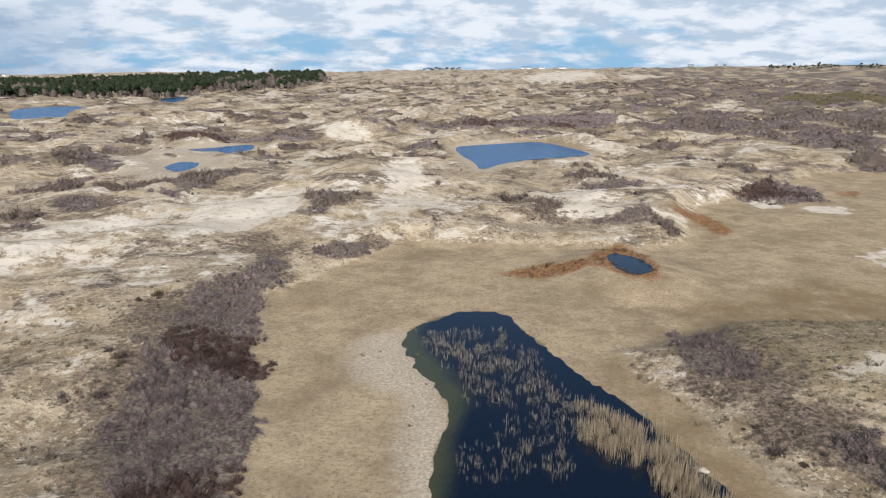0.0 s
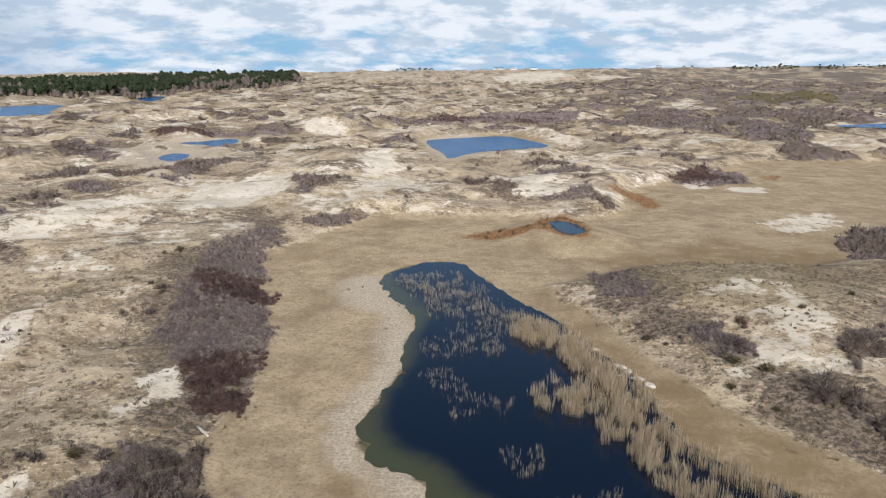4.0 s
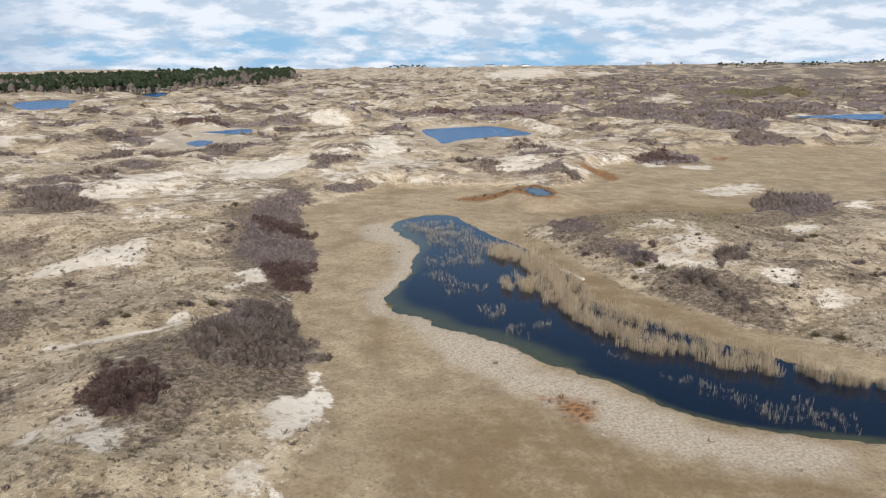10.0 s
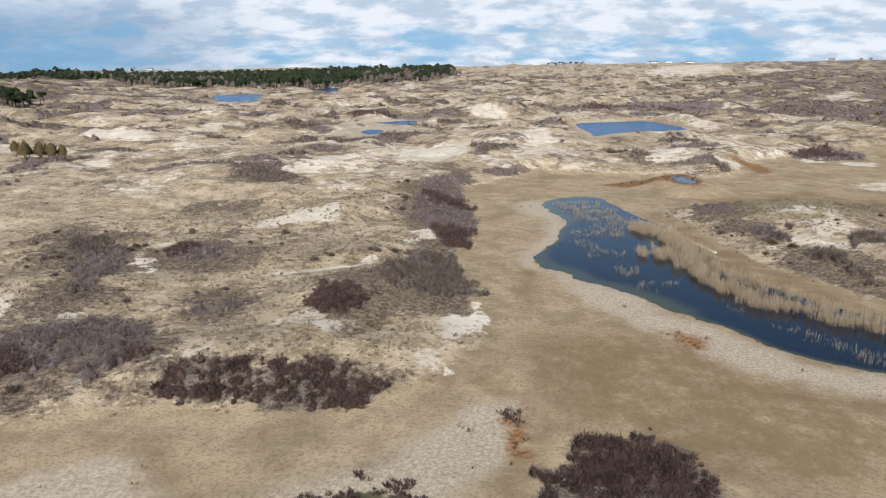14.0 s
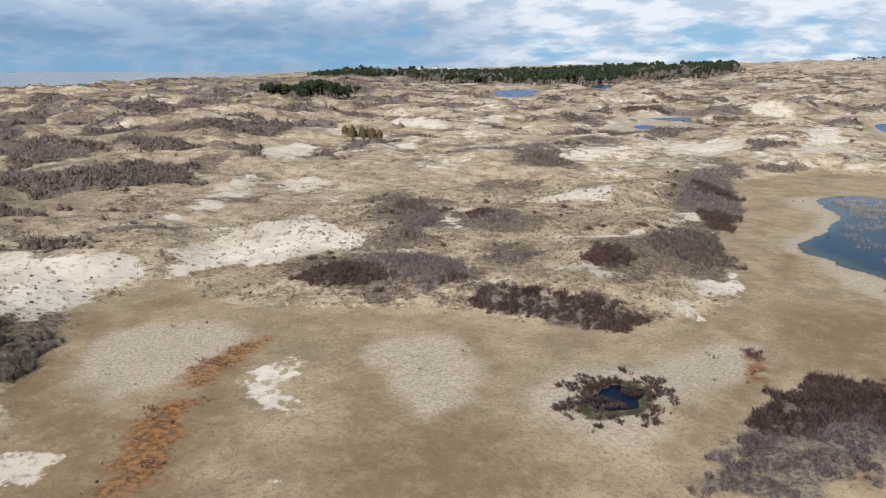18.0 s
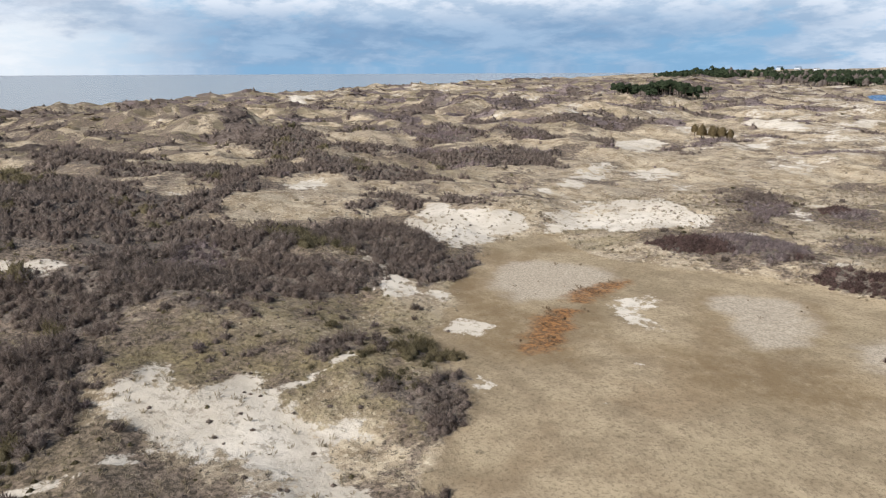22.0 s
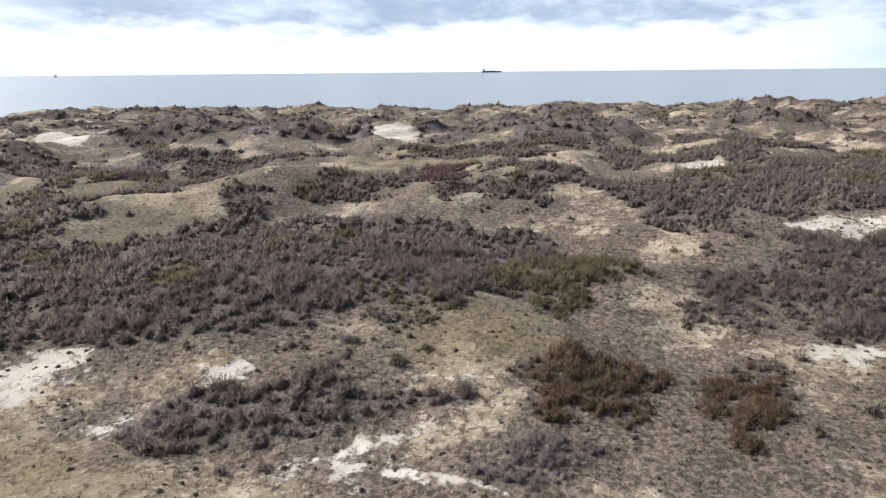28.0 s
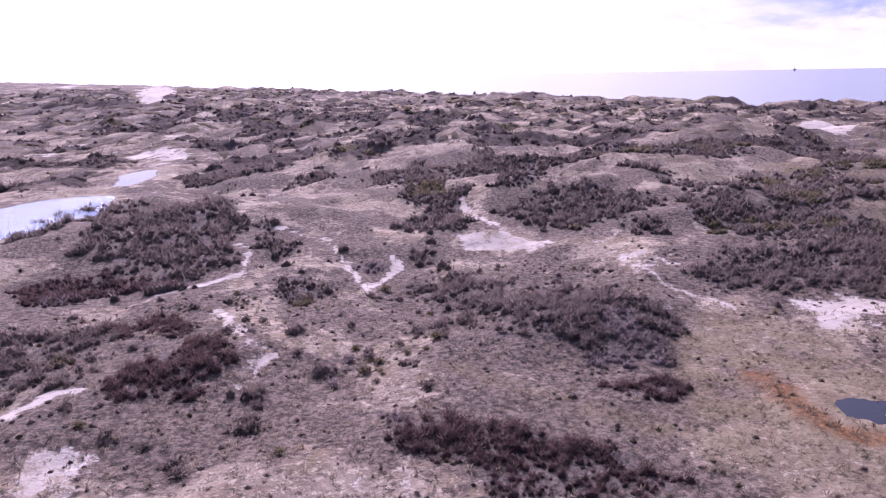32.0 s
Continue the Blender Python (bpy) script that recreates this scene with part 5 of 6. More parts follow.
def lump(rise, radius, sides, rings, uneven, foot=0.0):
    """A rough dome: arrays of vertices and triangles round the origin."""
    verts = []
    for r in range(rings):
        up = r / rings
        wide = radius * (1 - up ** 2.2) ** 0.6
        for k in range(sides):
            a = 2 * math.pi * (k + 0.5 * (r % 2)) / sides
            w = wide * rng.uniform(1 - uneven, 1 + uneven)
            verts.append((math.cos(a) * w, math.sin(a) * w, foot + (rise - foot) * up * rng.uniform(1 - uneven * 0.6, 1 + uneven * 0.6)))
    verts.append((0, 0, rise * rng.uniform(0.9, 1.1)))
    faces = []
    for r in range(rings - 1):
        for k in range(sides):
            a, b, c, d = r * sides + k, r * sides + (k + 1) % sides, (r + 1) * sides + k, (r + 1) * sides + (k + 1) % sides
            faces += [(a, b, d), (a, d, c)]
    last = (rings - 1) * sides
    faces += [(last + k, last + (k + 1) % sides, len(verts) - 1) for k in range(sides)]
    return np.array(verts), np.array(faces)


def joined(*pieces):
    verts, faces, at = [], [], 0
    for v, f in pieces:
        verts.append(v)
        faces.append(f + at)
        at += len(v)
    return np.concatenate(verts), np.concatenate(faces)


def moved(piece, x, y, z, size=1.0):
    return piece[0] * size + (x, y, z), piece[1]


def spray(count, rise, radius, length, width, droop=0.0):
    """A bush of bristling twig sprays set round a dome: arrays of vertices and triangles."""
    a, u = rng.uniform(0, 2 * np.pi, count), rng.uniform(0.02, 1.0, count)
    flat = np.sqrt(1 - u * u)
    way = np.stack((np.cos(a) * flat, np.sin(a) * flat, u), -1)
    root = way * (radius, radius, rise) * rng.uniform(0.5, 0.9, (count, 1))
    tip = root + (way + rng.normal(0, 0.45, (count, 3)) + (0, 0, 0.35 - droop)) * length * rng.uniform(0.5, 1.2, (count, 1))
    tip[:, 2] = np.maximum(tip[:, 2], 0.02)
    side = np.cross(way, rng.normal(0, 1, (count, 3)))
    side *= (width * rng.uniform(0.6, 1.3, count) / (np.linalg.norm(side, axis=1) + 1e-6))[:, None]
    verts = np.stack((root - side, root + side, tip), 1).reshape(-1, 3)
    return verts, np.arange(count * 3).reshape(-1, 3)


def in_sight(x, y):
    """False for the country behind the walk, which is never looked at."""
    east = (x > 25) & (y < 1.45 * x - 95)
    south = x - 83 < -0.52 * (y + 158) + 12
    return ~(east & ~south)


def billow(x, y, size, seed):
    """Rounded humps with sharp creases between them, 0 to 1."""
    return np.minimum(np.abs(lattice(x / size, y / size, seed)) * 1.9, 1.0)


SCRUBS = (("thorn_scrub", TWIGS, "leafless grey-brown thorn scrub", 1.55), ("heath_scrub", HEATH, "purple-grey leafless creeping scrub", 0.85),
          ("privet_scrub", OLIVE, "dull olive half-evergreen scrub", 1.1), ("russet_scrub", RUSSET, "russet brown leafless scrub", 1.1),
          ("dune_grass", STRAW, "straw-grey clumps of marram and moss", 0.7), ("plum_scrub", PLUM, "plum-brown dense leafless twig scrub", 1.15))


def scrub_kind(x, y, moss):
    tone = fbm(x, y, 30.0, 91, 3) + 0.45 * step(y, -60, 20) - 0.3
    olive = fbm(x, y, 22.0, 97, 3) + 0.25 * moss - 0.2 * step(y, -40, 40)
    west = step(seaward(x, y), 70, 170)
    return np.where(within("red", x, y) > -1, 3, np.where(within("plum", x, y, 1.5, 6.0) > -2.5, np.where(fbm(x, y, 40.0, 91, 2) + 0.3 * step(y, 20, 50) > 0.12, 1, 5), np.where((olive > 0.52 - 0.12 * west) | (within("olive", x, y) > -2), 2, np.where(tone > 0.12, 1, 0))))


# the thickets: one uneven canopy, coarser with distance, bristling with twigs
near_bush = [joined(lump(0.52, 0.45, 6, 2, 0.36, -0.3), spray(66, 0.76, 0.60, 0.27, 0.030, 0.0)) for _ in range(14)]
far_bush = [joined(lump(0.52, 0.46, 5, 2, 0.34, -0.3), spray(15, 0.78, 0.62, 0.32, 0.054, -0.05)) for _ in range(9)]
distant_bush = [joined(lump(0.58, 0.54, 5, 2, 0.34, -0.2), spray(6, 0.74, 0.64, 0.34, 0.12, 0.0)) for _ in range(7)]
DENSITY, GIRTH = (1.0, 1.25, 1.1, 1.3, 0.9, 1.9), (1.0, 0.7, 0.95, 0.9, 0.45, 0.78)
for low, high, cell, lump_size, domes, bushes, bush in ((0, 112, 0.65, 2.6, 0.66, near_bush, 1.35), (112, 270, 1.0, 3.2, 0.38, far_bush, 1.72),
                                                        (270, 640, 2.2, 5.0, 0.045, distant_bush, 2.5), (640, 1500, 7.0, 14.0, 0.005, distant_bush, 3.4)):
    ax, ay = np.arange(-high - 5, high + 90, cell), np.arange(-high - 172, high + 5, cell)
    x, y = (a.ravel() for a in np.meshgrid(ax, ay))
    d = spine(x, y)
    use = np.flatnonzero((d >= low - 3 * cell) & (d < high + 4) & (seaward(x, y) < 648) & in_sight(x, y))
    x, y = x[use] + rng.uniform(-0.3, 0.3, len(use)) * cell, y[use] + rng.uniform(-0.3, 0.3, len(use)) * cell
    here = cover(x, y)
    frayed = here["thicket"] - 0.55 * here["sand"] * (here["thicket"] < 0.8) + 0.75 * fbm(x, y, lump_size * 1.6, 14, 4) + rng.uniform(-0.12, 0.12, len(x)) + 0.34 * step(here["thicket"], 0.75, 0.95)
    d = d[use]
    body = step(frayed, 0.32, 1.12) * step(d, low - 2.5 * cell, low) * (1 - step(d, high, high + 3.5))
    kind = np.where(here["thicket"] + 0.25 * fbm(x, y, 5.0, 47, 2) < 0.40, 4, scrub_kind(x, y, here["moss"]))
    tall = np.array([k[3] for k in SCRUBS])[kind] * (1 + 0.5 * fbm(x, y, 16.0, 95, 2)) * (1 + 0.25 * (cell > 2))
    shape = 0.04 + 0.66 * billow(x, y, lump_size, 24) ** 0.55 + 0.24 * billow(x, y, lump_size * 0.47, 25) + 0.12 * rng.uniform(-1, 1, len(x))
    land = height(x, y)
    z = land - 0.12 + body ** 0.85 * tall * shape * (0.7 if cell < 2 else 0.8)
    where = np.full(len(ax) * len(ay), -1)
    where[use] = np.arange(len(use))
    cells = where[sheet(len(ax), len(ay))]
    cells = cells[(cells >= 0).all(axis=1)]
    cells = cells[(body[cells] > (0.30 if cell < 2 else 0.08)).any(axis=1)]
    verts = np.stack((x, y, z), -1)
    for k, (name, mat, label, _) in enumerate(SCRUBS):
        mine = cells[kind[cells[:, 0]] == k]
        if len(mine) < 4:
            continue
        ids, faces = np.unique(mine, return_inverse=True)
        faces = faces.reshape(-1, 4)
        v, f = verts[ids], np.concatenate((faces[:, :3], faces[:, [0, 2, 3]]))
        if domes:
            gap = np.clip(0.95 + 1.2 * fbm(x[ids], y[ids], 3.4, 53, 2), 0.2, 1.5)
            roots = ids[(body[ids] > 0.3) & (rng.uniform(0, 1, len(ids)) < domes * DENSITY[k] * cell * cell * gap)]
            spots = np.stack((x[roots], y[roots], land[roots] - 0.08 + 0.3 * np.maximum(z[roots] - land[roots], 0)), -1)
            made = scatter(spots, bushes, bush * GIRTH[k] * rng.uniform(0.5, 1.35, len(spots)) * (0.6 + 0.55 * body[roots]) * np.clip(1 + 0.7 * fbm(x[roots], y[roots], 10.0, 58, 2), 0.55, 1.6))
            v, f = made if cell < 2 else joined((v, f), made)
        tagged(mesh_object(name, v, f, mat, smooth=True), label, "grass" if k == 4 else "scrub", "scrub on the dunes", "stuff")

# straw-coloured grass tussocks on the dunes
tussock = [blades(8, 0.42, 0.42, 0.045, 0.08, 0.3, 0.2) for _ in range(5)]
x, y = spots_in(-170, 180, -330, 150, 75000)
keep = (spine(x, y) < 120) & in_sight(x, y)
x, y = x[keep], y[keep]
here = cover(x, y)
keep = rng.uniform(0, 1, len(x)) < (1 - here["meadow"]) * (1 - 0.8 * here["thicket"]) * (1 - 0.7 * here["sand"]) * (1 - here["wet"])
x, y = x[keep], y[keep]
v, f = scatter(grounded(x, y, 0.02), tussock, rng.uniform(0.6, 1.7, len(x)))
tagged(mesh_object("grass_tussocks", v, f, STRAW), "dry straw-coloured marram grass tussocks", "grass", "", "stuff")

# small rounded shrubs that speckle sand, turf and the rims of the thickets
x, y = spots_in(-170, 180, -330, 150, 120000)
keep = (spine(x, y) < 125) & in_sight(x, y)
x, y = x[keep], y[keep]
here = cover(x, y)
chance = (0.05 + 0.30 * step(here["heath"] + 0.5 * fbm(x, y, 6.0, 15, 3), 0.25, 0.95) + 0.35 * step(here["thicket"], 0.32, 0.7) * (1 - step(here["thicket"], 0.75, 0.95))) * (1 - here["meadow"]) * (here["sand"] < 0.95)
keep = rng.uniform(0, 1, len(x)) < chance
x, y, sort = x[keep], y[keep], scrub_kind(x[keep], y[keep], here["moss"][keep])
sort = np.where(rng.uniform(0, 1, len(x)) < 0.22, 2, sort)
dwarf = [joined(lump(0.42, 0.44, 5, 2, 0.34, -0.1), spray(13, 0.46, 0.52, 0.16, 0.05, 0.1)) for _ in range(6)]
for k, mat, label in ((0, TWIGS, "small dark grey-brown dwarf shrubs dotted over sand"), (1, HEATH, "small purple-grey dwarf shrubs on dune turf"), (2, OLIVE, "small dull olive dwarf shrubs on dune turf"), (3, RUSSET, "small russet dwarf shrubs round a thicket")):
    mine = sort == k
    v, f = scatter(grounded(x[mine], y[mine], 0.08), dwarf, rng.uniform(0.25, 1.0, mine.sum()) ** 1.4)
    tagged(mesh_object("dwarf_shrubs", v, f, mat), label, "shrubs", "", "stuff")

# reeds in the pond
reed = [blades(10, 1.75, 0.5, 0.026, 0.12, 0.05, 0.8) for _ in range(6)]
thin_reed = [blades(3, 1.75, 0.35, 0.022, 0.12, 0.05, 0.8) for _ in range(6)]
for kind, count, tall, label in (("reeds", 4.6, 1.05, "tall dry buff reeds standing in the pond"), ("sparse_reeds", 3.4, 0.55, "thin scattered dry reeds in open water")):
    spots = []
    for poly in ZONES[kind]:
        (x0, y0), (x1, y1) = poly.min(axis=0) - 2, poly.max(axis=0) + 2
        x, y = spots_in(x0, x1, y0, y1, int((x1 - x0) * (y1 - y0) * count))
        keep = (inside(poly, x, y) + 1.6 * fbm(x, y, 5.0, 3, 2) > 0) & (fbm(x, y, 2.6, 8, 2) > -0.12) & (inside(ZONES["pool"][0], x, y) > -1.0)
        spots.append(np.stack((x, y, np.full(x.shape, POND - 0.1)), -1)[keep])
    spots = np.concatenate(spots)
    v, f = scatter(spots, reed if kind == "reeds" else thin_reed, tall * rng.uniform(0.7, 1.2, len(spots)))
    tagged(mesh_object(kind, v, f, REED), label, "reeds", "", "stuff")


# rusty and dark sedge tufts round the pools and stained turf
for kinds, mat, label in (((("rust", 0.9), ("pale", 0.04)), RUSSET, "rusty brown sedge tufts on wet ground"), ((("dark", 8.0),), PLUM, "dark purple-brown sedge tufts in a shallow pool")):
    spots = []
    for kind, count in kinds:
        for poly in ZONES[kind]:
            (x0, y0), (x1, y1) = poly.min(axis=0) - 3, poly.max(axis=0) + 3
            if y0 > 150:
                continue
            x, y = spots_in(x0, x1, y0, y1, int((x1 - x0) * (y1 - y0) * count))
            keep = (inside(poly, x, y) + 2.5 * fbm(x, y, 4.0, 3, 2) > 0) & (fbm(x, y, 3.0, 18, 2) > 0.0)
            g = grounded(x, y, -0.02)[keep]
            spots.append(np.stack((g[:, 0], g[:, 1], np.maximum(g[:, 2], -2.95)), -1))
    spots = np.concatenate(spots)
    v, f = scatter(spots, [blades(9, 0.5, 0.4, 0.04, 0.08, 0.3, 0.2) for _ in range(5)], rng.uniform(0.6, 1.4, len(spots)))
    tagged(mesh_object("sedge_tufts", v, f, mat), label, "sedge", "", "stuff")


# ---------------------------------------------------------------- trees
def stem(rise, foot, head, sides=5):
    ring = [(math.cos(2 * math.pi * k / sides), math.sin(2 * math.pi * k / sides)) for k in range(sides)]
    verts = [(c * foot, s * foot, 0) for c, s in ring] + [(c * head, s * head, rise) for c, s in ring]
    faces = []
    for k in range(sides):
        a, b = k, (k + 1) % sides
        faces += [(a, b, b + sides), (a, b + sides, a + sides)]
    return np.array(verts, float), np.array(faces)


def limbs(count, low, rise, spread, width):
    return moved(blades(count, rise, spread, width, 0.15, 0.4, 0.05), 0, 0, low)


def pine_crown():
    pieces = []
    for k in range(5):
        a, r = rng.uniform(0, 6.28), rng.uniform(0.2, 1.0) * (k > 0)
        s = rng.uniform(0.8, 1.3)
        pieces.append(moved(lump(1.6, 1.5, 6, 2, 0.28), math.cos(a) * r * 1.5, math.sin(a) * r * 1.5, rng.uniform(4.6, 7.2) - 0.5 * r, s))
        pieces.append(moved(blades(7, 1.7, 1.9, 0.28, 0.3, 0.5), math.cos(a) * r * 1.5, math.sin(a) * r * 1.5, 5.4, s))
    return joined(*pieces)


def bare_crown():
    return joined(moved(lump(4.4, 1.9, 6, 3, 0.25), 0, 0, 2.2), limbs(34, 1.6, 5.8, 2.6, 0.16))


PINES = [(stem(6.5, 0.22, 0.12), pine_crown()) for _ in range(5)]
BARES = [(joined(stem(3.2, 0.2, 0.12), limbs(6, 1.2, 3.4, 1.2, 0.10)), bare_crown()) for _ in range(4)]


def tree(name, made, mats, label, group):
    """A tree as a thing: an empty at its foot, with trunk and crown under it."""
    base = new(name)
    trunk = mesh_object("trunk", *made[0], mats[0], base)
    mesh_object("crown", *made[1], mats[1], base, smooth=True)
    return tagged(base, label, "tree", group)


def upright(x, y, size, sink=0.1):
    z = float(height(np.array([x]), np.array([y]))[0]) - sink
    return Matrix.Translation((x, y, z)) @ Matrix.Rotation(rng.uniform(0, 6.28), 4, "Z") @ Matrix.Scale(size, 4)


def planted(masters, spots, low, high):
    """Copies of the masters at the spots; the masters take the first ones."""
    for k, (x, y) in enumerate(spots):
        m = upright(x, y, rng.uniform(low, high))
        ob = masters[k % len(masters)]
        if k < len(masters):
            ob.matrix_basis = m
        else:
            c = copy_thing(ob, Matrix.Identity(4))
            c.matrix_basis = m


def along(line, count, spread):
    line = np.array(line, float)
    s = np.sort(rng.uniform(0, len(line) - 1, count))
    k = np.minimum(s.astype(int), len(line) - 2)
    p = line[k] + (line[k + 1] - line[k]) * (s - k)[:, None]
    return p + rng.normal(0, spread, p.shape)


FRONT = ((-640, 930), (-545, 860), (-455, 838), (-385, 850), (-372, 930), (-330, 1060), (-262, 1250), (-235, 1400))
pines = [tree("pine_tree", p, (BARK, PINE), "dark green pine with a flat rounded crown at the wood's edge", "pines at the edge of the wood") for p in PINES]
planted(pines, along(FRONT, 90, 10), 1.6, 2.2)
bares = [tree("bare_tree", p, (BARK, BARE), "leafless grey-pink birch-like tree before the pine wood", "bare trees before the pine wood") for p in BARES]
planted(bares, along(FRONT, 60, 14) - (0, 14), 1.3, 2.2)
# the wood behind, and the clump nearer the sea
deepwood = np.array(FRONT + ((-330, 1900), (-800, 1900), (-1100, 1200)), float)
x, y = spots_in(-1100, -200, 820, 1900, 9000)
keep = inside(deepwood, x, y) > 4
x, y = x[keep][:3000], y[keep][:3000]
leafless = fbm(x, y, 130.0, 33, 2) > 0.22
whole_pines = [joined(stem(6.0, 0.25, 0.15, 3), moved(lump(3.2, 2.4, 6, 2, 0.3), 0, 0, 4.6), moved(blades(9, 3.4, 3.0, 0.5, 0.5, 0.5), 0, 0, 4.8)) for _ in range(6)]
whole_bares = [joined(stem(3.0, 0.2, 0.12, 3), bare_crown()) for _ in range(4)]
v, f = scatter(grounded(x[~leafless], y[~leafless]), whole_pines, rng.uniform(1.6, 2.3, (~leafless).sum()))
tagged(mesh_object("pine_wood", v, f, PINE, smooth=True), "distant dark green pine wood", "wood", "", "stuff")
v, f = scatter(grounded(x[leafless], y[leafless]), whole_bares, rng.uniform(1.5, 2.3, leafless.sum()))
tagged(mesh_object("bare_wood", v, f, BARE, smooth=True), "distant leafless grey-pink deciduous wood", "wood", "", "stuff")
clump = np.array(((-388, 262), (-348, 312), (-382, 372), (-432, 312)), float)
x, y = spots_in(-435, -345, 260, 375, 400)
keep = inside(clump, x, y) > 0
planted([copy_thing(p, Matrix.Identity(4)) for p in pines], np.stack((x, y), -1)[keep][:110], 1.1, 1.5)
far_belt = np.array(((-1200, 1200), (-900, 950), (-820, 1000), (-1000, 1300)), float)
x, y = spots_in(-1250, -800, 900, 1350, 2500)
keep = inside(far_belt, x, y) > 0
v, f = scatter(grounded(x[keep], y[keep]), whole_pines, rng.uniform(1.1, 1.6, keep.sum()))
tagged(mesh_object("pine_wood", v, f, PINE, smooth=True), "distant dark green pine belt near the coast", "wood", "", "stuff")
# tree rows on the eastern skyline
for lo, hi, r in ((-24, -28.5, 2300), (-29.3, -36, 2200), (2, -1, 2500)):
    a = np.radians(rng.uniform(hi, lo, 60))
    d = r * rng.uniform(0.96, 1.06, 60)
    v, f = scatter(grounded(-np.sin(a) * d, np.cos(a) * d), whole_pines, rng.uniform(0.8, 1.5, 60))
    tagged(mesh_object("skyline_trees", v, f, PINE, smooth=True), "dark row of trees on the far skyline", "wood", "", "stuff")
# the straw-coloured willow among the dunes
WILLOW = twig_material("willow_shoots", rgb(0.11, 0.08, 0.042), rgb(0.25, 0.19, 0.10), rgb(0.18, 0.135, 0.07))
willows = [tree("willow_bush", p, (BARK, WILLOW), "leafless golden-brown willow bush in a dune hollow", "willows in the hollow") for p in BARES[:2]]
planted(willows, ((-197, 140), (-200, 142), (-194, 142), (-203, 139), (-191, 138), (-205, 143), (-198, 145), (-189, 141), (-195, 137), (-201, 136), (-208, 140)), 0.75, 1.1)


# ---------------------------------------------------------------- single shrubs
def shrub(mat, label):
    base = new("shrub")
    mesh_object("stems", *limbs(9, 0.0, 0.7, 0.4, 0.05), BARK, base)
    crown = joined(*(moved(spray(38, 0.5, 0.5, 0.3, 0.07), math.cos(a) * 0.34, math.sin(a) * 0.34, 0.10 + 0.1 * rng.uniform(), rng.uniform(0.8, 1.15)) for a in np.arange(4) * 1.57 + rng.uniform(0, 1)),
                   moved(spray(40, 0.7, 0.5, 0.3, 0.07), 0, 0, 0.25))
    mesh_object("crown", *crown, mat, base)
    return tagged(base, label, "shrub", "single shrubs on the dunes")


masters = [shrub(TWIGS, "rounded leafless grey-brown thorn shrub on dune sand") for _ in range(3)] + [shrub(OLIVE, "low dull olive evergreen shrub on dune turf") for _ in range(2)]
masters += [shrub(HEATH, "purple-grey leafless shrub on dune grass")]
x, y = spots_in(-125, 120, -290, 120, 5000)
keep = (spine(x, y) > 35) & (spine(x, y) < 120) & in_sight(x, y)
x, y = x[keep], y[keep]
here = cover(x, y)
keep = (here["meadow"] < 0.05) & (here["thicket"] < 0.6) & (here["heath"] > 0.3) & (here["sand"] < 0.4) & (fbm(x, y, 26.0, 66, 2) > 0.08)
planted(masters, np.stack((x, y), -1)[keep][:200], 0.5, 1.3)


# ---------------------------------------------------------------- small things
def part(name, bm, mat, parent=None, label="", smooth=False):
    me = bpy.data.meshes.new(name)
    bm.to_mesh(me)
    bm.free()
    for face in me.polygons:
        face.use_smooth = smooth
    me.materials.append(mat)
    ob = new(name, me)
    ob.parent = parent
    return tagged(ob, label)


def block(x, y, z, length, width, rise, taper=0.0, bevel=0.0):
    """A box standing on z, narrowed at the top by taper, with bevelled edges."""
    bm = bmesh.new()
    bmesh.ops.create_cube(bm, size=1.0)
    for v in bm.verts:
        shrink = 1 - taper * (v.co.z > 0)
        v.co = Vector((x + v.co.x * length * shrink, y + v.co.y * width * shrink, z + (v.co.z + 0.5) * rise))
    if bevel:
        bmesh.ops.bevel(bm, geom=bm.edges[:], offset=bevel, segments=1, affect="EDGES")
    return bm


PALE_STONE = plain("pale_stone", rgb(0.28, 0.245, 0.195), rgb(0.50, 0.455, 0.385), 2.5, 0.9, 0.6)
for x, y, long, wide, high in ((26.0, 63.2, 0.8, 0.45, 0.28), (28.0, 57.4, 1.1, 0.55, 0.3), (28.6, 55.6, 0.9, 0.5, 0.28), (29.2, 53.4, 1.0, 0.5, 0.28), (30.0, 51.2, 1.0, 0.6, 0.35), (27.4, 54.8, 0.8, 0.5, 0.3)):
    bm = bmesh.new()
    bmesh.ops.create_icosphere(bm, subdivisions=2, radius=1.0)
    for v in bm.verts:
        k = 1 + 0.3 * noise.noise(v.co * 1.3 + Vector((x, y, 0)))
        v.co = Vector((v.co.x * long * k, v.co.y * wide * k, max(v.co.z, -0.4) * high * k))
    stone = tagged(part("stone", bm, PALE_STONE, None, "", True), "pale weathered stone slab on the reedy pond bank", "stone", "stones on the pond bank")
    stone.matrix_basis = Matrix.Translation((x, y, float(height(np.array([x]), np.array([y]))[0]) + 0.1)) @ Matrix.Rotation(x * 3.0, 4, "Z")

# a made-up log shape in place of the sand scar at the dune's foot
bm = bmesh.new()
bmesh.ops.create_cone(bm, cap_ends=True, segments=9, radius1=0.2, radius2=0.1, depth=2.8)
bmesh.ops.subdivide_edges(bm, edges=bm.edges[:], cuts=2)
for v in bm.verts:
    v.co += Vector((0.12 * math.sin(v.co.z * 1.1), 0.05 * noise.noise(v.co * 2), 0))
log = tagged(new("log"), "pale log-shaped streak standing for a sand scar at a dune's foot", "log")
part("scar_streak", bm, PALE_STONE, log, "", True)
bm = bmesh.new()
bmesh.ops.create_cone(bm, cap_ends=True, segments=6, radius1=0.09, radius2=0.03, depth=1.1)
scar_spur = part("scar_spur", bm, PALE_STONE, log)
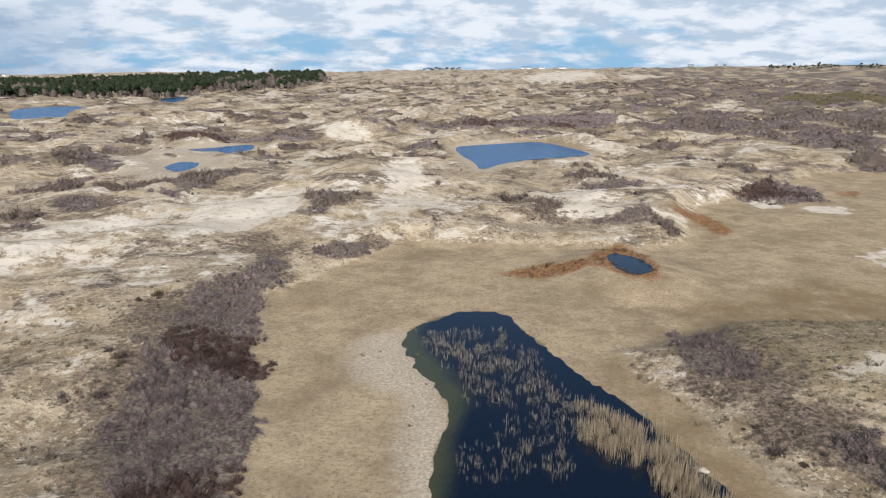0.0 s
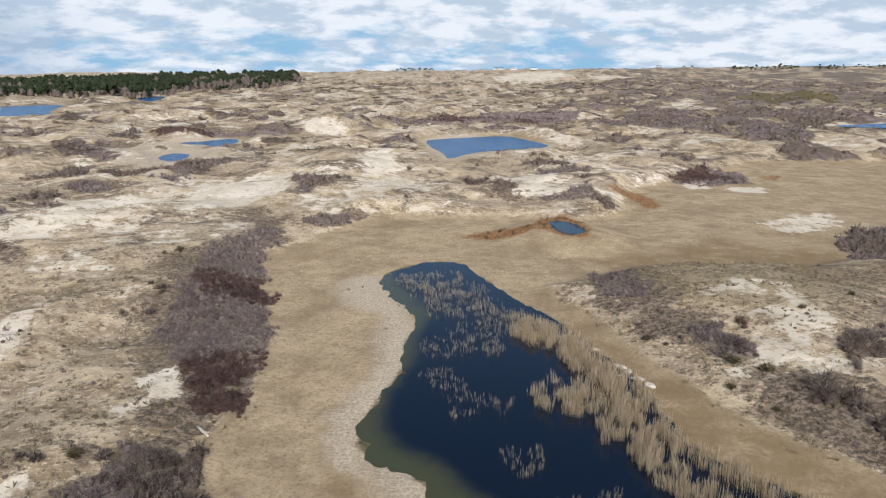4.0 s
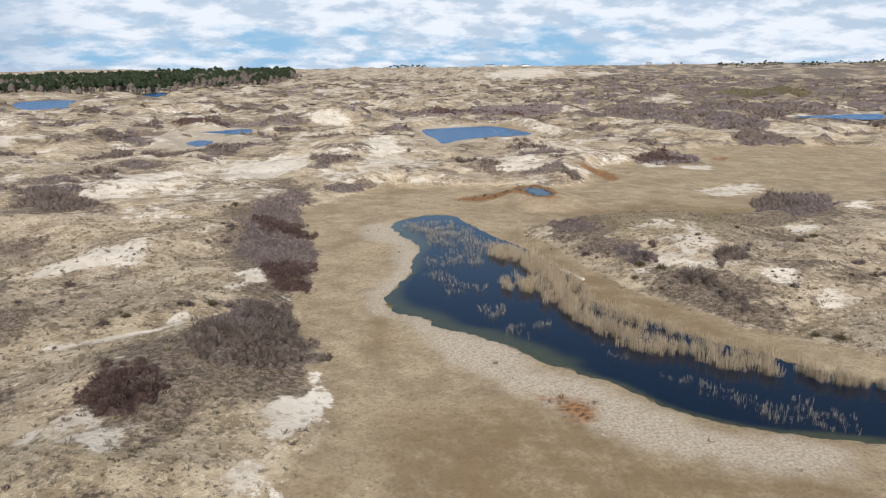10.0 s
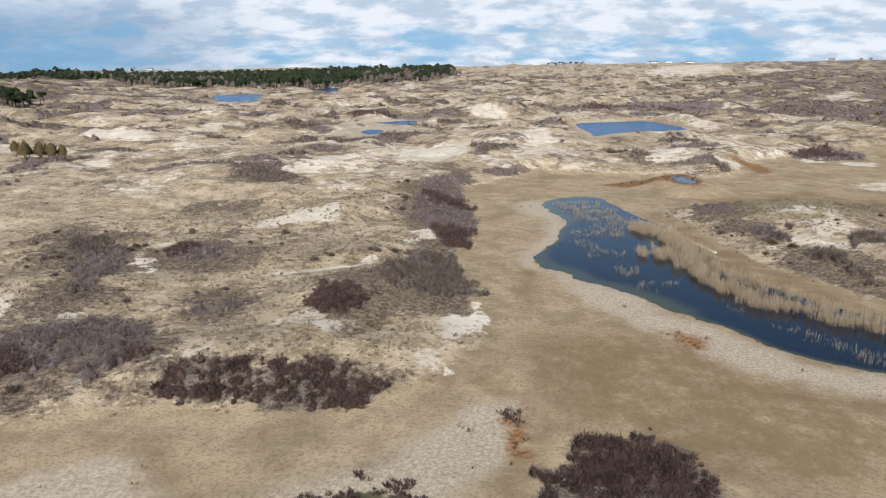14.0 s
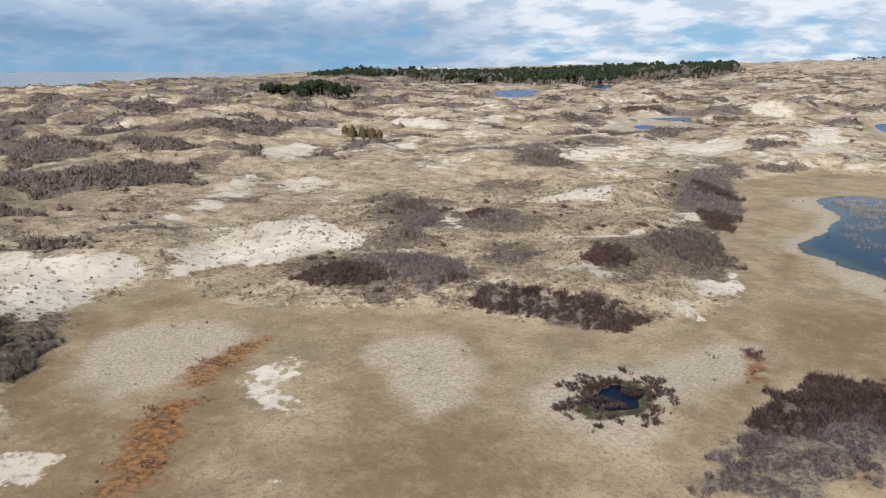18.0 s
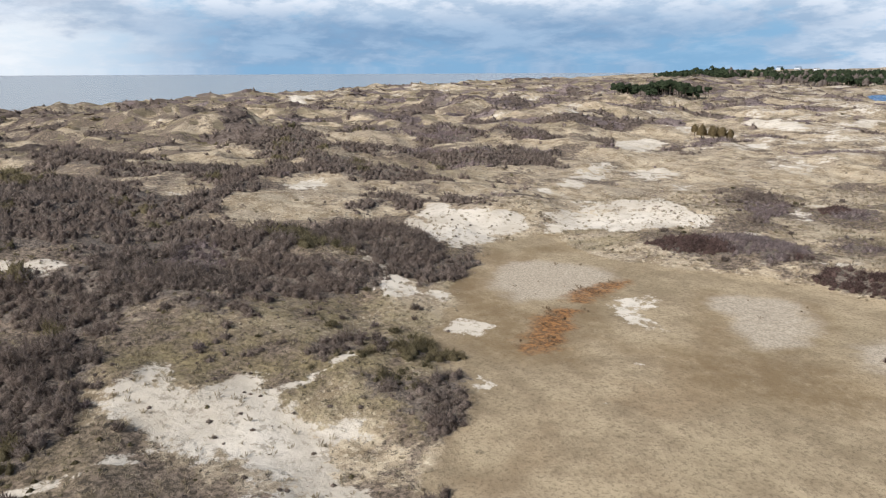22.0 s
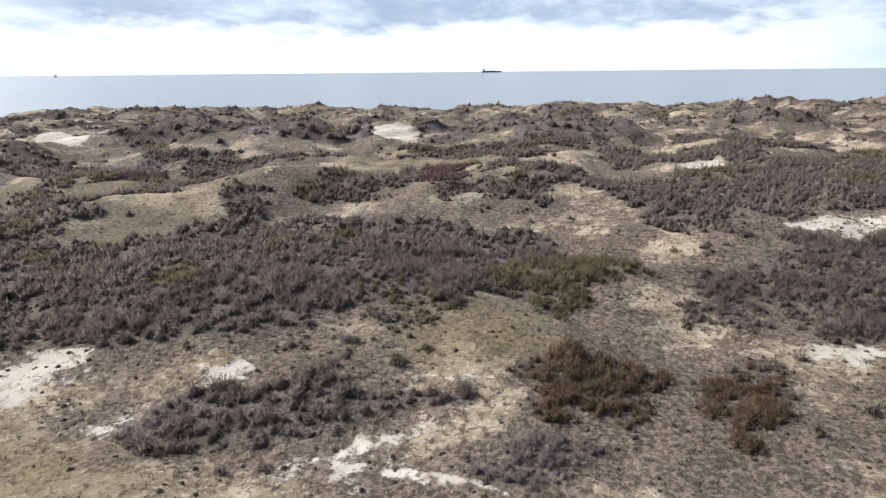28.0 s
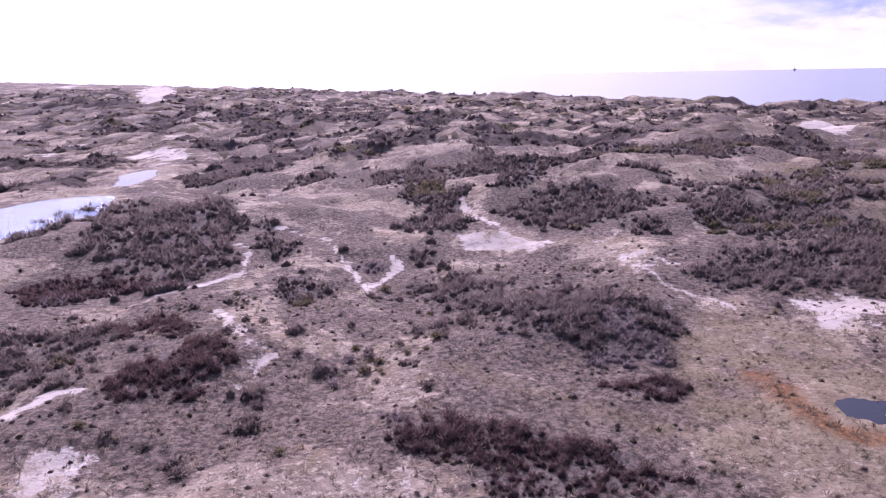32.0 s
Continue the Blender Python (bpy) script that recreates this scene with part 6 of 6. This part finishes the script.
scar_spur.matrix_basis = pose(0.3, 0, 0.4, 0, 50, 0)
log.matrix_basis = Matrix.Translation((-22.3, 39.8, float(height(np.array([-22.3]), np.array([39.8]))[0]) + 0.2)) @ pose(0, 0, 0, 90, 0, 35)

# the hull's colour is lightened to grey-blue to paint in distance haze
HAZED_HULL, WHITE, STEEL = plain("hazed_hull", rgb(0.14, 0.155, 0.18), rgb(0.19, 0.205, 0.23), 0.1, 0.5), plain("white_paint", rgb(0.50, 0.51, 0.52), rgb(0.60, 0.61, 0.62), 0.1, 0.5), plain("grey_steel", rgb(0.16, 0.17, 0.19), rgb(0.26, 0.27, 0.29), 0.3, 0.5)


def bearing(x, y, yaw, r):
    return x - math.sin(radians(yaw)) * r, y + math.cos(radians(yaw)) * r


def ship(x, y, turn, size):
    base = tagged(new("cargo_ship"), "cargo ship, hull greyed as by haze, with a white deckhouse on the horizon", "ship")
    bm = block(0, 0, -3, 130, 20, 12)
    for v in bm.verts:
        if v.co.x > 0:
            v.co.y *= 0.15
            v.co.x += 8 * (v.co.z > 0)
    part("hull", bm, HAZED_HULL, base)
    part("deckhouse", block(-50, 0, 9, 16, 18, 12, 0.1, 0.5), WHITE, base, "white deckhouse")
    part("funnel", block(-56, 0, 21, 5, 6, 6, 0.2, 0.3), STEEL, base)
    part("mast", block(44, 0, 9, 1.4, 1.4, 12, 0.5), STEEL, base)
    for k in range(4):
        part("hatch", block(-28 + 20 * k, 0, 9, 15, 14, 3, 0.05, 0.3), STEEL, base)
    base.matrix_basis = Matrix.Translation((x, y, SEA)) @ Matrix.Rotation(radians(turn), 4, "Z") @ Matrix.Scale(size, 4)


ship(*bearing(56, -165, 113.2, 4650), 113 + 6, 0.95)


def platform(x, y):
    base = tagged(new("sea_platform"), "small grey steel platform standing in the sea", "platform")
    for px in (-8, 8):
        for py in (-8, 8):
            part("leg", block(px, py, -4, 2.2, 2.2, 16), STEEL, base)
    part("deck", block(0, 0, 12, 26, 26, 5, 0, 0.4), STEEL, base)
    part("cabin", block(-5, 0, 17, 10, 14, 7, 0.05, 0.3), WHITE, base)
    part("derrick", block(6, 0, 17, 6, 6, 22, 0.8), STEEL, base)
    base.matrix_basis = Matrix.Translation((x, y, SEA)) @ Matrix.Scale(0.55, 4)


platform(*bearing(71, -165, 145.3, 4600))

GLASS = plain("dark_glass", rgb(0.04, 0.05, 0.06), rgb(0.09, 0.10, 0.12), 0.05, 0.2, 0.0)


def tower(x, y, top, length, mat, label):
    """A far building: walls with bands of windows and a roof slab."""
    z = float(height(np.array([x]), np.array([y]))[0])
    rise = max(top - z, 14.0)
    base = tagged(new("building"), label, "building", "town on the horizon")
    part("wall", block(0, 0, 0, length, 22, rise, 0, 0.5), mat, base)
    part("roof", block(0, 0, rise, length + 1.5, 23.5, 1.2), STEEL, base)
    for k in range(max(2, int(rise / 12))):
        part("window_band", block(0, 0, 6 + 12 * k, length - 4, 22.3, 3.0), GLASS, base)
    base.matrix_basis = Matrix.Translation((x, y, z)) @ Matrix.Rotation(rng.uniform(-0.3, 0.3), 4, "Z")


for x0, y0, yaw, elev, length, mat in ((0, 0, -6.2, 0.52, 120, WHITE), (0, 0, -7.4, 0.60, 70, WHITE), (0, 0, -9.0, 0.55, 90, WHITE), (0, 0, -20.4, 0.74, 26, STEEL), (0, 0, -21.0, 0.82, 24, STEEL),
                                       (0, 0, -18.6, 0.66, 60, STEEL), (-1, -83, 32.4, -0.12, 60, WHITE), (-1, -83, 31.2, -0.09, 40, WHITE), (-1, -83, 33.6, -0.14, 50, WHITE)):
    x, y = bearing(x0, y0, yaw, 4200)
    tower(x, y, 36 + 4200 * math.tan(radians(elev - 0.12)), length * 0.5, mat, "white low building of a distant town" if mat is WHITE else "grey tower block of a distant town")
